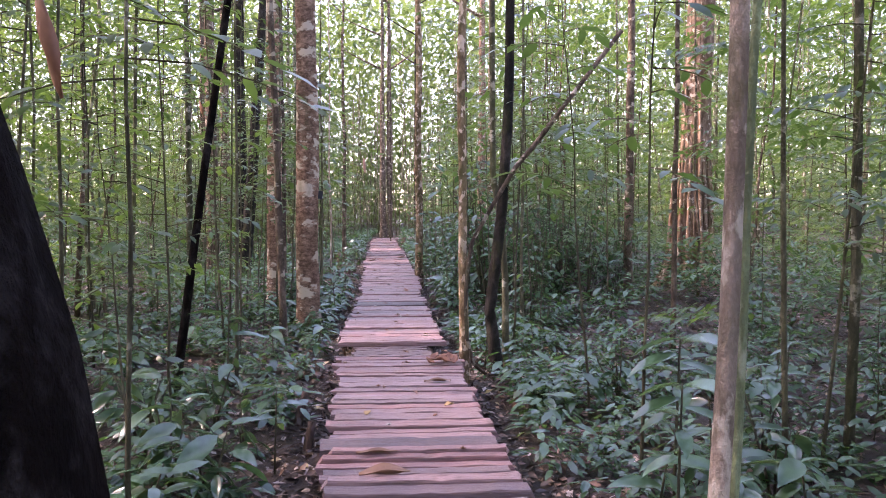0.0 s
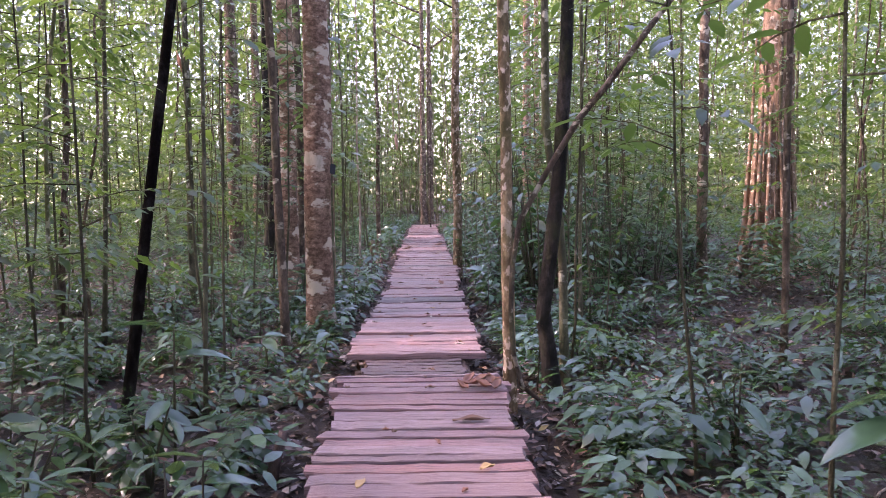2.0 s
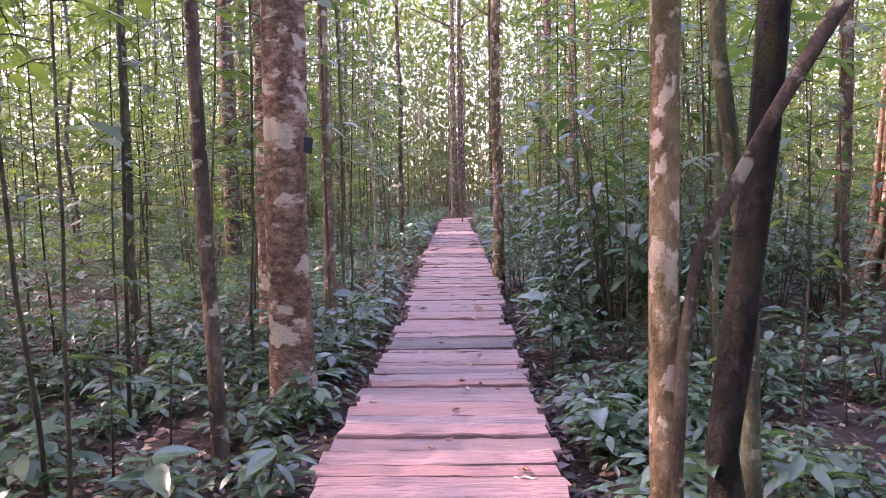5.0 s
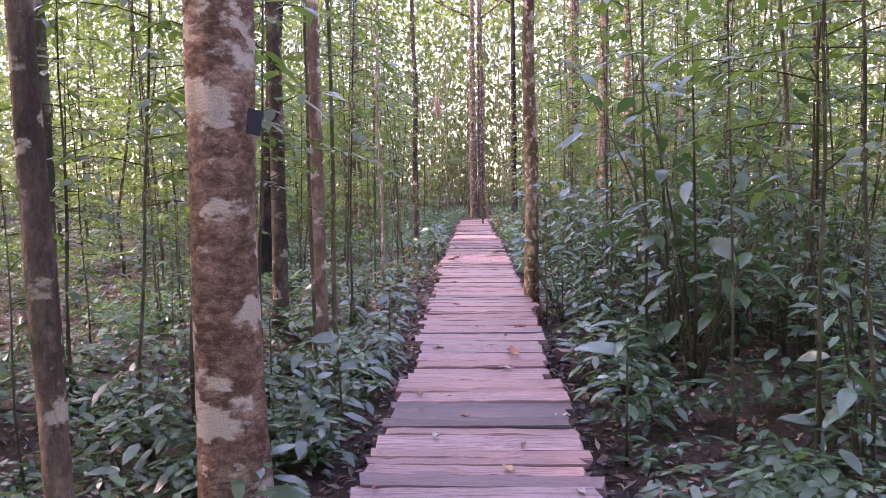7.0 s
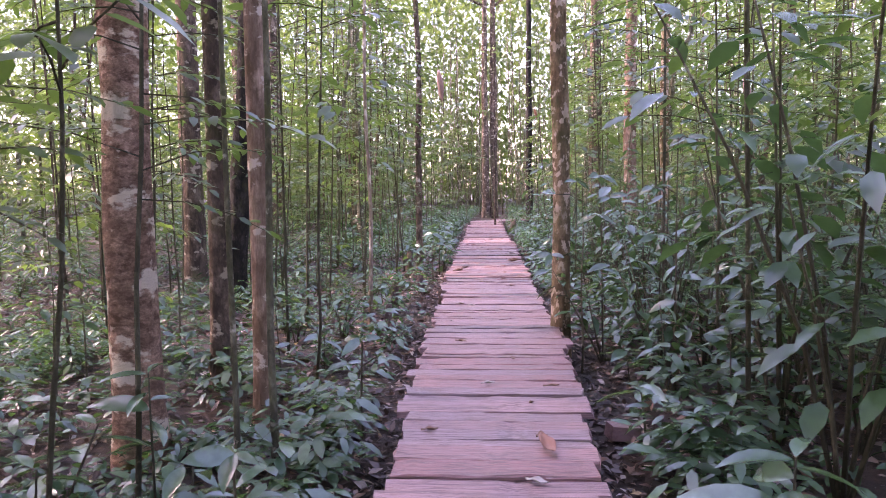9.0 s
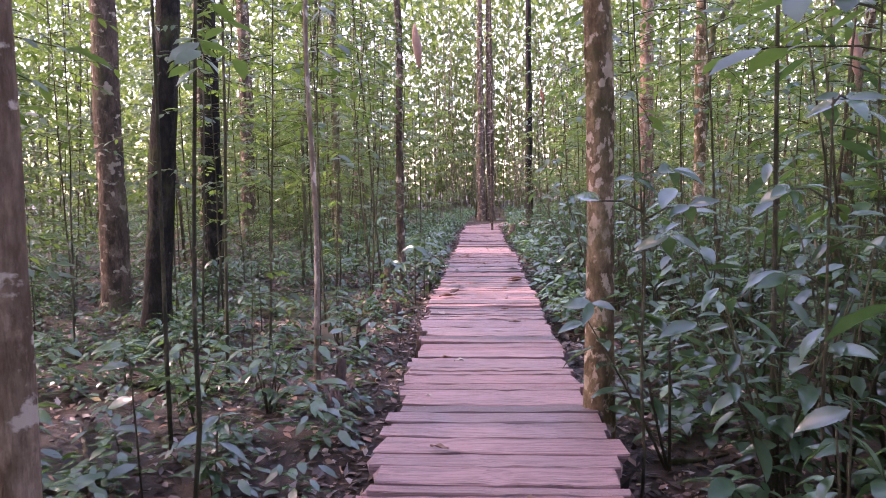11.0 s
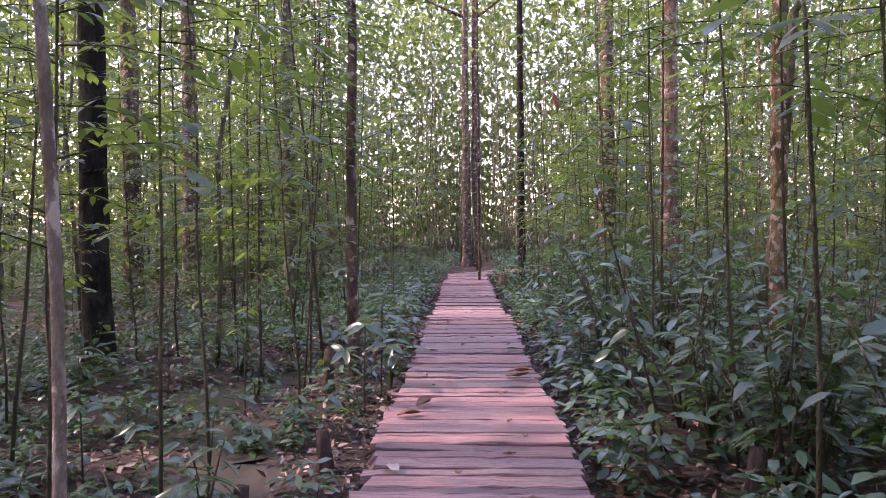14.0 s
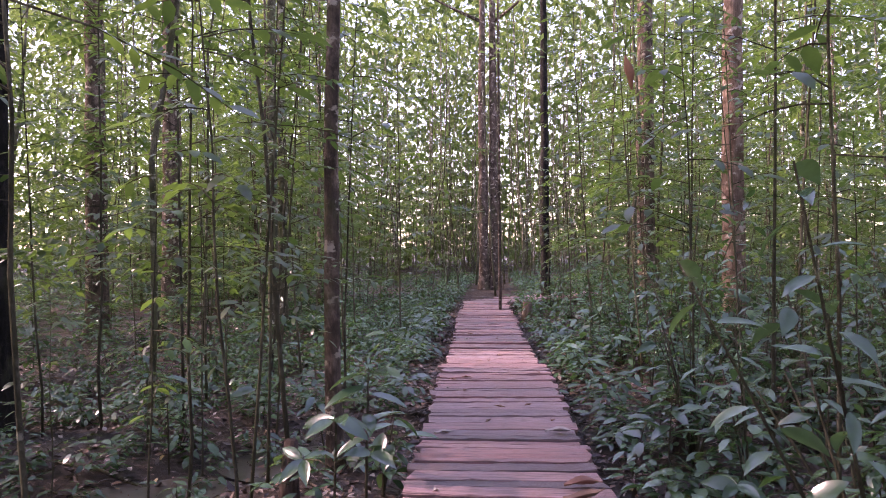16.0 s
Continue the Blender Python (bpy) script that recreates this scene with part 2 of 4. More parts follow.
MEDIUM = (((0, 0, 0), (0.27, 0.42, 0.015), (0.27, -0.42, 0.015), (0.66, 0.4, -0.04), (0.66, -0.4, -0.04), (1, 0, -0.16)),
          ((0, 2, 1), (1, 2, 4, 3), (3, 4, 5)))
COARSE = (((0, 0, 0), (0.42, 0.46, 0.03), (1, 0, -0.12), (0.42, -0.46, 0.03)), ((0, 3, 2), (0, 2, 1)))


def leaf_geometry(P, D, U, L, W, form):
    """Vertices and faces of many leaves: base points, ways, upsides, lengths and widths."""
    P, D, U = np.asarray(P, float), unit(np.asarray(D, float)), np.asarray(U, float)
    S = unit(np.cross(D, U))
    U = np.cross(S, D)
    prof, fs = np.array(form[0], float), form[1]
    L, W = np.asarray(L, float)[:, None, None], np.asarray(W, float)[:, None, None]
    V = P[:, None] + D[:, None] * prof[None, :, 0:1] * L + S[:, None] * prof[None, :, 1:2] * W + U[:, None] * prof[None, :, 2:3] * L
    k = len(prof)
    return V.reshape(-1, 3), [tuple(i * k + j for j in f) for i in range(len(P)) for f in fs]


def tube_geometry(points, radii, sides=8, rough=0.0, seed=0.0):
    """A bent, tapered tube along points."""
    pts = [Vector(p) for p in points]
    verts, faces = [], []
    for i, p in enumerate(pts):
        d = (pts[min(i + 1, len(pts) - 1)] - pts[max(i - 1, 0)]).normalized()
        a = d.cross(Vector((0.02, 1, 0.01))) if abs(d.y) < 0.9 else d.cross(Vector((1, 0, 0)))
        a.normalize()
        b = d.cross(a)
        for k in range(sides):
            w = 2 * math.pi * k / sides
            q = a * math.cos(w) + b * math.sin(w)
            r = radii[i]
            if rough:
                r *= 1 + rough * noise.noise(Vector((q.x * 1.7 + seed, q.y * 1.7, p.z * 1.3 + seed))) + 0.5 * rough * noise.noise(Vector((q.x * 4 + seed, q.y * 4, p.z * 5)))
            verts.append(p + q * r)
    for i in range(len(pts) - 1):
        for k in range(sides):
            k2 = (k + 1) % sides
            faces.append((i * sides + k, i * sides + k2, (i + 1) * sides + k2, (i + 1) * sides + k))
    faces.append(tuple(range(sides))[::-1])
    faces.append(tuple((len(pts) - 1) * sides + k for k in range(sides)))
    return [tuple(v) for v in verts], faces


def joined(pieces):
    verts, faces = [], []
    for v, f in pieces:
        o = len(verts)
        verts.extend(map(tuple, v))
        faces.extend(tuple(i + o for i in q) for q in f)
    return verts, faces


def part(name, geometry, material, parent, label="", smooth=True):
    ob = new(name, mesh_from(name, geometry[0], geometry[1], material, smooth))
    ob.parent = parent
    if label:
        tagged(ob, label)
    return ob


# ---- plan ----
CENTRE = ((-4, 0.15), (4.2, -0.12), (6.3, -0.31), (8, -0.48), (9.2, -0.62), (13.7, -0.92), (17.8, -1.19), (22.8, -1.66), (28, -2.05), (30, -2.22), (37.3, -2.86), (42, -3.2), (80, -5))


def centre(y):
    return float(np.interp(y, [c[0] for c in CENTRE], [c[1] for c in CENTRE]))


POOLS = ((-4.0, 23.7, 0.8), (-4.5, 25.3, 0.7), (-3.4, 22.4, 0.5), (-5.2, 24.2, 0.6), (-3.8, 26.6, 0.6))


def ground_z(x, y):
    d = abs(x - centre(y))
    h = 0.10 * noise.noise(Vector((x * 0.35, y * 0.35, 0))) + 0.05 * noise.noise(Vector((x * 1.3, y * 1.3, 4)))
    pool = sum(0.13 * math.exp(-((x - a) ** 2 + (y - b) ** 2) / (r * r)) for a, b, r in POOLS)
    return -0.3 + h * min(1, 0.3 + d * 0.4) - 0.05 * max(0, 1 - d) - pool


def build_ground():
    xs = np.concatenate([[-600, -200, -90], np.arange(-40, -10, 1.5), np.arange(-10, 8, 0.25), np.arange(8, 40, 1.5), [90, 200, 600]])
    ys = np.concatenate([[-600, -200, -60], np.arange(-20, -2, 1.5), np.arange(-2, 46, 0.25), np.arange(46, 90, 1.5), [150, 300, 600]])
    verts = [(x, y, ground_z(x, y) if abs(x) < 60 and -30 < y < 100 else -0.3) for y in ys for x in xs]
    w = len(xs)
    faces = [(j * w + i, j * w + i + 1, (j + 1) * w + i + 1, (j + 1) * w + i) for j in range(len(ys) - 1) for i in range(w - 1)]
    tagged(new("ground", mesh_from("ground", verts, faces, MUD)), "dark wet forest mud under fallen leaves", "ground", kind="structure")


build_ground()


def build_puddles():
    m, n, l, p = mat("muddy_water")
    p.inputs["Base Color"].default_value = (0.06, 0.048, 0.042, 1)
    p.inputs["Roughness"].default_value = 0.28
    tc = n.new("ShaderNodeTexCoord")
    bump(n, l, noise_node(n, l, tc.outputs["Object"], 6.0).outputs["Fac"], 0.15, 0.02, p)
    for a, b, r in POOLS:
        rim = [(r * 1.1 * math.cos(k * 0.2618), r * 1.1 * math.sin(k * 0.2618), 0.0) for k in range(24)]
        ob = new("puddle", mesh_from("puddle", rim, [tuple(range(24))], m, False))
        ob.location = (a, b, -0.365)
        tagged(ob, "shallow muddy puddle on the forest floor", "puddle", kind="structure")


build_puddles()


# ---- trees ----
def crown_leaves(x, y, z0, z1, radius, count, size, seed):
    """Leaves in uneven clumps."""
    g = np.random.default_rng(seed)
    k = max(4, count // 45)
    cz = g.uniform(z0, z1, k)
    a, r = g.uniform(0, 6.283, k), radius * np.sqrt(g.uniform(0.02, 1, k)) * np.interp(cz, [z0, (z0 + z1) / 2, z1], [0.7, 1, 0.45])
    C = np.stack([x + r * np.cos(a), y + r * np.sin(a), cz], 1)
    i = g.integers(0, k, count)
    P = C[i] + g.normal(0, 1, (count, 3)) * np.array([0.55, 0.55, 0.28]) * max(0.6, radius * 0.35)
    D = unit(np.stack([g.normal(0, 1, count), g.normal(0, 1, count), g.normal(-0.25, 0.35, count)], 1))
    U = np.stack([g.normal(0, 0.35, count), g.normal(0, 0.35, count), np.ones(count)], 1)
    L = size * g.uniform(0.7, 1.3, count)
    return P, D, U, L, L * g.uniform(0.38, 0.5, count)


TREE_LABEL = {
    "bark_pale_blotched": "tall forest tree with reddish bark and cream patches", "bark_dark_mossy": "dark mossy forest tree rising from wet mud",
    "bark_black_shaded": "dark trunk rising from the wet forest floor", "bark_brown": "straight brown forest tree with pale flecks", "bark_red_fibrous": "tall tree with orange-red fibrous bark",
    "bark_ash_grey": "slender pale grey tree", "bark_green": "thin green-barked tree",
    "bark_grey_green": "slender grey-green tree standing in undergrowth", "bark_lichen": "slim tree with mottled lichen bark beside the boardwalk"}
tree_seed = [100]


def tree(x, y, d, h, bark, lean=(0.0, 0.0), wiggle=0.03, flare=1.5, crown=(2.2, 420), offsets=(), label="", base=None, sides=14):
    """A tapered trunk with limbs and a leafy crown; x, y at eye height."""
    tree_seed[0] += 1
    s = tree_seed[0]
    ob = new("tree")
    bz = (base if base is not None else ground_z(x, y)) - 0.12
    ob.location = (x, y, bz)
    zs = np.concatenate([[0, 0.12, 0.3, 0.55, 0.85], np.arange(1.2, 6.5, 0.4), np.linspace(6.9, h, 6)])
    pts, rad = [], []
    for z in zs:
        zw = z + bz
        ox = lean[0] * (zw - 1.5) + wiggle * noise.noise(Vector((s * 3.1, zw * 0.55, 1)))
        oy = lean[1] * (zw - 1.5) + wiggle * noise.noise(Vector((s * 5.3, zw * 0.55, 7)))
        if offsets:
            ox += float(np.interp(zw, [q[0] for q in offsets], [q[1] for q in offsets]))
        pts.append((ox, oy, z))
        rad.append(d / 2 * (1 + (flare - 1) * math.exp(-z / 0.28)) * (1 - 0.62 * (z / h) ** 1.2))
    part("trunk", tube_geometry(pts, rad, sides, 0.16, s * 1.7), bark, ob)
    g = np.random.default_rng(s)
    top = Vector(pts[-1])
    for k in range(3):
        i = len(pts) - 2 - k
        p0 = Vector(pts[i])
        a = g.uniform(0, 6.283)
        q = [p0 + Vector((math.cos(a) * u * crown[0] * 0.9, math.sin(a) * u * crown[0] * 0.9, u * 1.1 + 0.2 * u * u)) for u in (0, 0.35, 0.7, 1)]
        part("limb", tube_geometry(q, [rad[i] * 0.6, rad[i] * 0.45, rad[i] * 0.3, 0.012], 6), bark, ob)
    P, D, U, L, W = crown_leaves(top.x, top.y, h - 3.2, h + 1.6, crown[0], crown[1] // (3 if abs(x - centre(y)) < 4 else 1), 0.24, s)
    part("crown", leaf_geometry(P, D, U, L, W, COARSE), LEAF_FAR, ob)
    return tagged(ob, label or TREE_LABEL[bark.name], "tree")


tree(-1.21, 1.75, 0.56, 12, BARK_BLACK_SHADED, flare=1.15, wiggle=0.01, offsets=((-0.4, 0.14), (0.9, 0.16), (1.5, 0), (1.9, -0.14), (5, -0.9), (12, -1.5)), label="thick dark trunk with flared base beside the boardwalk")
tree(0.9, 2.45, 0.068, 9, BARK_ASH, lean=(0.035, 0), crown=(1.4, 220), label="slender pale tree close beside the boardwalk")
tree(0.975, 2.5, 0.034, 8, BARK_GREEN, lean=(0.045, 0), crown=(1.0, 120), label="thin green-barked tree close beside the boardwalk")
tree(-2.46, 7.83, 0.088, 9, BARK_BLACK_SHADED, lean=(0.15, 0), crown=(1.5, 260), label="slim black mossy tree leaning over the undergrowth")
tree(0.21, 8.18, 0.1, 10, BARK_LICHEN, wiggle=0.06, crown=(1.5, 260))
tree(0.63, 8.71, 0.13, 10, BARK_DARK, offsets=((-0.4, -0.01), (0.05, -0.05), (0.45, -0.1), (0.8, -0.04), (1.5, 0.03), (2.2, 0.07), (3.2, 0.1), (9, 0.3)), crown=(1.5, 260), label="dark crooked tree with a swollen bent base")
tree(0.6, 9.05, 0.08, 10, BARK_POLE, offsets=((-0.4, 0.15), (1.0, 0.12), (2.0, -0.03), (9, -0.05)), crown=(1.2, 200))
tree(1.16, 11.36, 0.05, 8, BARK_POLE, crown=(1.0, 140))
tree(-2.21, 10.45, 0.1, 12, BARK_BROWN, lean=(-0.03, 0), crown=(1.6, 300))
tree(-2.03, 11.66, 0.355, 16, BARK_PALE, flare=1.35, crown=(3.2, 800), sides=22)
tree(-3.21, 14.83, 0.3, 15, BARK_PALE, crown=(2.8, 700), sides=18)
tree(-2.69, 15.62, 0.15, 12, BARK_RED, crown=(1.8, 320))
tree(-3.44, 16.61, 0.18, 13, BARK_BROWN, crown=(2.0, 360))
tree(-2.4, 14.42, 0.035, 6, BARK_POLE, crown=(0.8, 90))
tree(-2.3, 14.75, 0.045, 7, BARK_POLE, crown=(0.9, 100))
tree(-0.55, 18.23, 0.18, 13, BARK_LICHEN, wiggle=0.05, crown=(2.0, 360), sides=18)
tree(6.1, 19.06, 0.78, 18, BARK_RED, flare=1.9, lean=(0.03, 0), crown=(4.5, 1100), sides=24, label="huge buttressed tree with orange-red fibrous bark")
tree(3.8, 15.87, 0.19, 13, BARK_BROWN, crown=(1.8, 320))
tree(2.84, 9.54, 0.07, 9, BARK_BROWN, crown=(1.2, 180))
tree(-4.6, 14.12, 0.11, 11, BARK_POLE, crown=(1.5, 240))
tree(-2.85, 19.65, 0.05, 8, BARK_ASH, wiggle=0.06, crown=(1.0, 140), label="thin pale mottled tree standing in wet mud")
tree(-5.53, 22.22, 0.32, 14, BARK_DARK, lean=(0.08, 0), crown=(2.4, 500), sides=18)
tree(-7.0, 23.6, 0.4, 15, BARK_BROWN, crown=(2.6, 520))
tree(-6.94, 26.88, 0.38, 15, BARK_DARK, crown=(2.6, 520), sides=18)
tree(-3.35, 26.34, 0.14, 11, BARK_BROWN, wiggle=0.08, crown=(1.6, 260))
tree(-10.57, 34.65, 0.46, 16, BARK_BROWN, crown=(3.0, 600))
tree(-10.61, 37.98, 0.5, 16, BARK_BROWN, crown=(3.0, 600))
tree(-7.07, 35.89, 0.22, 13, BARK_POLE, crown=(2.0, 340))
tree(-6.2, 32.85, 0.2, 13, BARK_POLE, crown=(2.0, 340))
tree(1.59, 26.34, 0.2, 13, BARK_LICHEN, crown=(2.0, 340))
tree(1.68, 33.74, 0.4, 15, BARK_RED, crown=(2.6, 500))
tree(1.05, 40.27, 0.5, 16, BARK_BROWN, crown=(3.0, 600))
tree(-1.51, 44.07, 0.3, 15, BARK_DARK, crown=(2.4, 420))
tree(-4.05, 52.4, 0.42, 18, BARK_BROWN, crown=(3.2, 700))
tree(-3.62, 52.6, 0.42, 18, BARK_BROWN, crown=(3.2, 700))
tree(-2.6, 38.6, 0.08, 9, BARK_BROWN, crown=(1.2, 180), base=-0.1, flare=1.05, label="thin dark pole-like tree standing at the boardwalk's edge")


# ---- boardwalk ----
def plank_mesh(seed, material):
    """A worn plank, one metre by one metre by one, with chipped, uneven edges."""
    g = np.random.default_rng(seed)
    n = 13
    verts, faces = [], []
    tilt = g.normal(0, 0.12)
    for i in range(n):
        x = -0.5 + i / (n - 1)
        e0, e1 = g.normal(0, 0.013, 2)
        if g.uniform() < 0.1:
            e0 += 0.09
        zz = g.normal(0, 0.06)
        ex = g.uniform(-0.02, 0.02, 4) if i in (0, n - 1) else (0, 0, 0, 0)
        verts += [(x + ex[0], -0.48 + e0, -1), (x + ex[1], -0.5 + e0, -0.12), (x + ex[1], -0.475 + e0, zz - tilt * 0.5), (x + ex[2], 0.475 + e1, zz + tilt * 0.5), (x + ex[2], 0.5 + e1, -0.12), (x + ex[3], 0.48 + e1, -1)]
    for i in range(n - 1):
        for k in range(6):
            k2 = (k + 1) % 6
            faces.append((i * 6 + k, (i + 1) * 6 + k, (i + 1) * 6 + k2, i * 6 + k2))
    faces += [tuple(range(6)), tuple((n - 1) * 6 + k for k in range(5, -1, -1))]
    return mesh_from("plank", verts, faces, material, smooth=False)


PLANKS = [plank_mesh(k, PLANK) for k in range(20)]
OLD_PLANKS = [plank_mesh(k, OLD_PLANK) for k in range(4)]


def build_boardwalk():
    walkway = tagged(new("boardwalk"), "long boardwalk of weathered pinkish planks over forest mud", "boardwalk", kind="structure")
    g = np.random.default_rng(3)
    y = -3.0
    k = 0
    while y < 41.2:
        w = g.choice([0.11, 0.15, 0.18, 0.21, 0.25], p=[0.34, 0.36, 0.2, 0.08, 0.02] if y < 9 else [0.2, 0.27, 0.25, 0.18, 0.1])
        sunk = 8.08 < y < 8.95
        half = 0.6 + 0.02 * math.sin(y * 0.9) + (0.05 if 17 < y < 30 else 0)
        if 13.7 < y < 15.2:
            half -= 0.06
        c = centre(y + w / 2)
        ragged = 0.035 if y < 9 else 0.018
        le, re = c - half + g.normal(0, ragged), c + half + g.normal(0, ragged)
        z = g.normal(0, 0.012 if y < 9 else 0.006)
        if sunk:
            w = 0.12
            le, re, z = c - 0.43 + g.normal(0, 0.03), c + 0.42 + g.normal(0, 0.03), -0.045
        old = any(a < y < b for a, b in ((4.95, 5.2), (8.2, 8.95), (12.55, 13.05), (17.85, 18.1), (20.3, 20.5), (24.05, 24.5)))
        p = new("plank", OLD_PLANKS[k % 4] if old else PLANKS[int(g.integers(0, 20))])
        p.parent = walkway
        p.location = ((le + re) / 2, y + w / 2, z)
        p.scale = (re - le, w - (0.035 if sunk else g.uniform(0.006, 0.032) if y < 9 else g.uniform(0.004, 0.018)), 0.05)
        p.rotation_euler = (g.normal(0, 0.012), g.normal(0, 0.006), 0.06 + g.normal(0, 0.009))
        y += w
        k += 1
    bx, by = centre(41.2) + 0.1, 41.4
    for i in range(22):
        p = new("plank", PLANKS[i % 14])
        p.parent = walkway
        s = i * 0.24
        p.location = (bx + math.sin(0.62) * s, by + math.cos(0.62) * s, g.normal(0, 0.008))
        p.scale, p.rotation_euler = (1.4, 0.225, 0.05), (0, 0, min(-0.1 * i, 0) if i < 6 else -0.6 + g.normal(0, 0.015))
    for side in (-0.42, 0.42):
        ys = np.arange(-3, 41.5, 2.2)
        for a, b in zip(ys[:-1], ys[1:]):
            pts = [(centre(v) + side, v, -0.125 + 0.01 * g.normal()) for v in np.linspace(a - 0.1, b + 0.1, 4)]
            part("stringer", tube_geometry(pts, [0.06] * 4, 6, 0.2, a), BEAM, walkway)
    for v in np.arange(-2.4, 41, 2.2):
        for side in (-0.5, 0.5):
            x = centre(v) + side
            part("support_post", tube_geometry([(x, v, -0.55), (x, v + 0.01, -0.3), (x + g.normal(0, 0.02), v, -0.07)], [0.06, 0.055, 0.05], 7, 0.2, v), BEAM, walkway)


build_boardwalk()

# ---- saplings ----


def sapling_geometry(seed, h, leaf=0.13, spread=0.7, n=13, first=0.3):
    g = np.random.default_rng(seed)
    zs = np.linspace(-0.1, h, 9)
    lean = g.normal(0, 0.04, 2)
    pts = [(lean[0] * z + 0.04 * noise.noise(Vector((seed, z, 0))), lean[1] * z + 0.04 * noise.noise(Vector((seed, z, 9))), z) for z in zs]
    r0 = 0.004 + 0.0022 * h
    pieces = [tube_geometry(pts, [r0 * (1 - 0.75 * max(z, 0) / h) for z in zs], 6, 0.1, seed)]
    P, D, U, L = [], [], [], []
    for k in range(n):
        u = first + (1 - first) * (k + g.uniform(0, 0.8)) / n
        b = Vector([float(np.interp(u * h, zs, [p[i] for p in pts])) for i in range(3)])
        a = g.uniform(0, 6.283)
        ln = spread * g.uniform(0.45, 1.1) * (1.15 - 0.6 * u)
        rise = g.uniform(-0.05, 0.5)
        q = [b + Vector((math.cos(a) * ln * t, math.sin(a) * ln * t, ln * (rise * t - 0.3 * t * t))) for t in (0, 0.35, 0.7, 1)]
        pieces.append(tube_geometry(q, [0.006, 0.005, 0.004, 0.002], 3))
        m = max(4, int(ln / (leaf * 0.55)))
        for j in range(m):
            t = 0.25 + 0.75 * (j + 1) / m
            c = b + Vector((math.cos(a) * ln * t, math.sin(a) * ln * t, ln * (rise * t - 0.3 * t * t)))
            side = (1 if j % 2 else -1) * g.uniform(0.5, 1.1) if j < m - 1 else 0
            P.append(c)
            D.append((math.cos(a + side), math.sin(a + side), g.uniform(-0.55, 0.1)))
            U.append((g.normal(0, 0.25), g.normal(0, 0.25), 1))
            L.append(leaf * g.uniform(0.7, 1.25))
    L = np.array(L)
    return (pieces[0], joined(pieces[1:])), (np.array([tuple(p) for p in P]), np.array(D), np.array(U), L, L * g.uniform(0.36, 0.48, len(L)))


def sapling_template(seed, h, **kw):
    stem, lv = sapling_geometry(seed, h, **kw)
    ob = new("sapling")
    part("stem", stem[0], TWIG, ob)
    tagged(part("branchwork", stem[1], TWIG, ob), kind="stuff")
    part("crown", leaf_geometry(*lv, MEDIUM), LEAF_MID, ob)
    tagged(ob, "thin leafy sapling growing from the forest floor", "sapling", "saplings in the undergrowth")
    return ob


def glade(x, y):
    """The open strip of low growth between the boardwalk's start and the big red tree."""
    return 5 < y < 18.4 and 6.1 * (y - 4.5) / 14.5 - 0.5 < x < 6.1 * y / 19 + 0.6


def scatter(count, seed, near, far, y0=-1, y1=46, gap=0.0, side=0):
    """Spots beside the boardwalk, at least near and at most far metres from its middle line."""
    g = np.random.default_rng(seed)
    out, tries = [], 0
    while len(out) < count and tries < count * 60:
        tries += 1
        y = g.uniform(y0, y1)
        s = side or g.choice([-1, 1])
        x = centre(y) + s * (near + (far - near) * g.uniform(0, 1) ** 1.1)
        if not glade(x, y) and all((x - a) ** 2 + (y - b) ** 2 > gap * gap for a, b in out[-200:]):
            out.append((x, y))
    return out


def put_copies(templates, spots, seed, lo=0.8, hi=1.2):
    g = np.random.default_rng(seed)
    for k, (x, y) in enumerate(spots):
        t = templates[k % len(templates)]
        m = pose(x, y, ground_z(x, y) - 0.01, 0, 0, g.uniform(0, 360)) @ Matrix.Scale(g.uniform(lo, hi), 4)
        if k < len(templates):
            t.matrix_basis = m
        else:
            copy_thing(t, m)


SAPLINGS = [sapling_template(200 + k, h, leaf=lf, spread=sp, n=nn) for k, (h, lf, sp, nn) in enumerate(
    [(2.2, 0.13, 0.6, 11), (2.8, 0.12, 0.7, 13), (3.5, 0.14, 0.8, 15), (4.2, 0.13, 0.9, 18), (5.0, 0.12, 1.0, 22), (6.0, 0.13, 1.1, 26), (3.0, 0.16, 0.6, 10), (4.6, 0.11, 0.9, 20)])]
put_copies(SAPLINGS, scatter(200, 21, 1.7, 8.5, gap=0.5), 22)

OVERHANG = [sapling_template(260 + k, h, leaf=lf, spread=0.95, n=12, first=0.48) for k, (h, lf) in enumerate([(4.2, 0.18), (3.8, 0.2), (4.6, 0.17)])]
HIGH_CROWNS = [sapling_template(280 + k, h, leaf=lf, spread=1.35, n=18, first=0.5) for k, (h, lf) in enumerate([(5.2, 0.13), (5.8, 0.12), (6.4, 0.14), (4.8, 0.15)])]
put_copies(HIGH_CROWNS, scatter(12, 28, 1.5, 4.5, y0=4, y1=22, gap=1.0, side=1) + scatter(12, 36, 1.6, 4.5, y0=20, y1=32, gap=0.9, side=1) + scatter(22, 29, 1.6, 4.5, y0=4, y1=34, gap=1.0, side=-1), 30, 0.9, 1.15)
put_copies(OVERHANG, [(centre(y) + d, y) for y, d in ((4.9, 1.45), (6.6, 1.6), (9.6, 1.5), (13.2, 1.7), (16.4, 1.7), (20.6, 1.5), (23.6, 1.5), (26.8, 1.7), (3.9, -1.5), (9.2, -1.8), (13.0, -1.7), (17.0, -1.6), (21.3, -1.8), (24.6, -1.7), (27.6, -1.6))], 27, 0.95, 1.1)

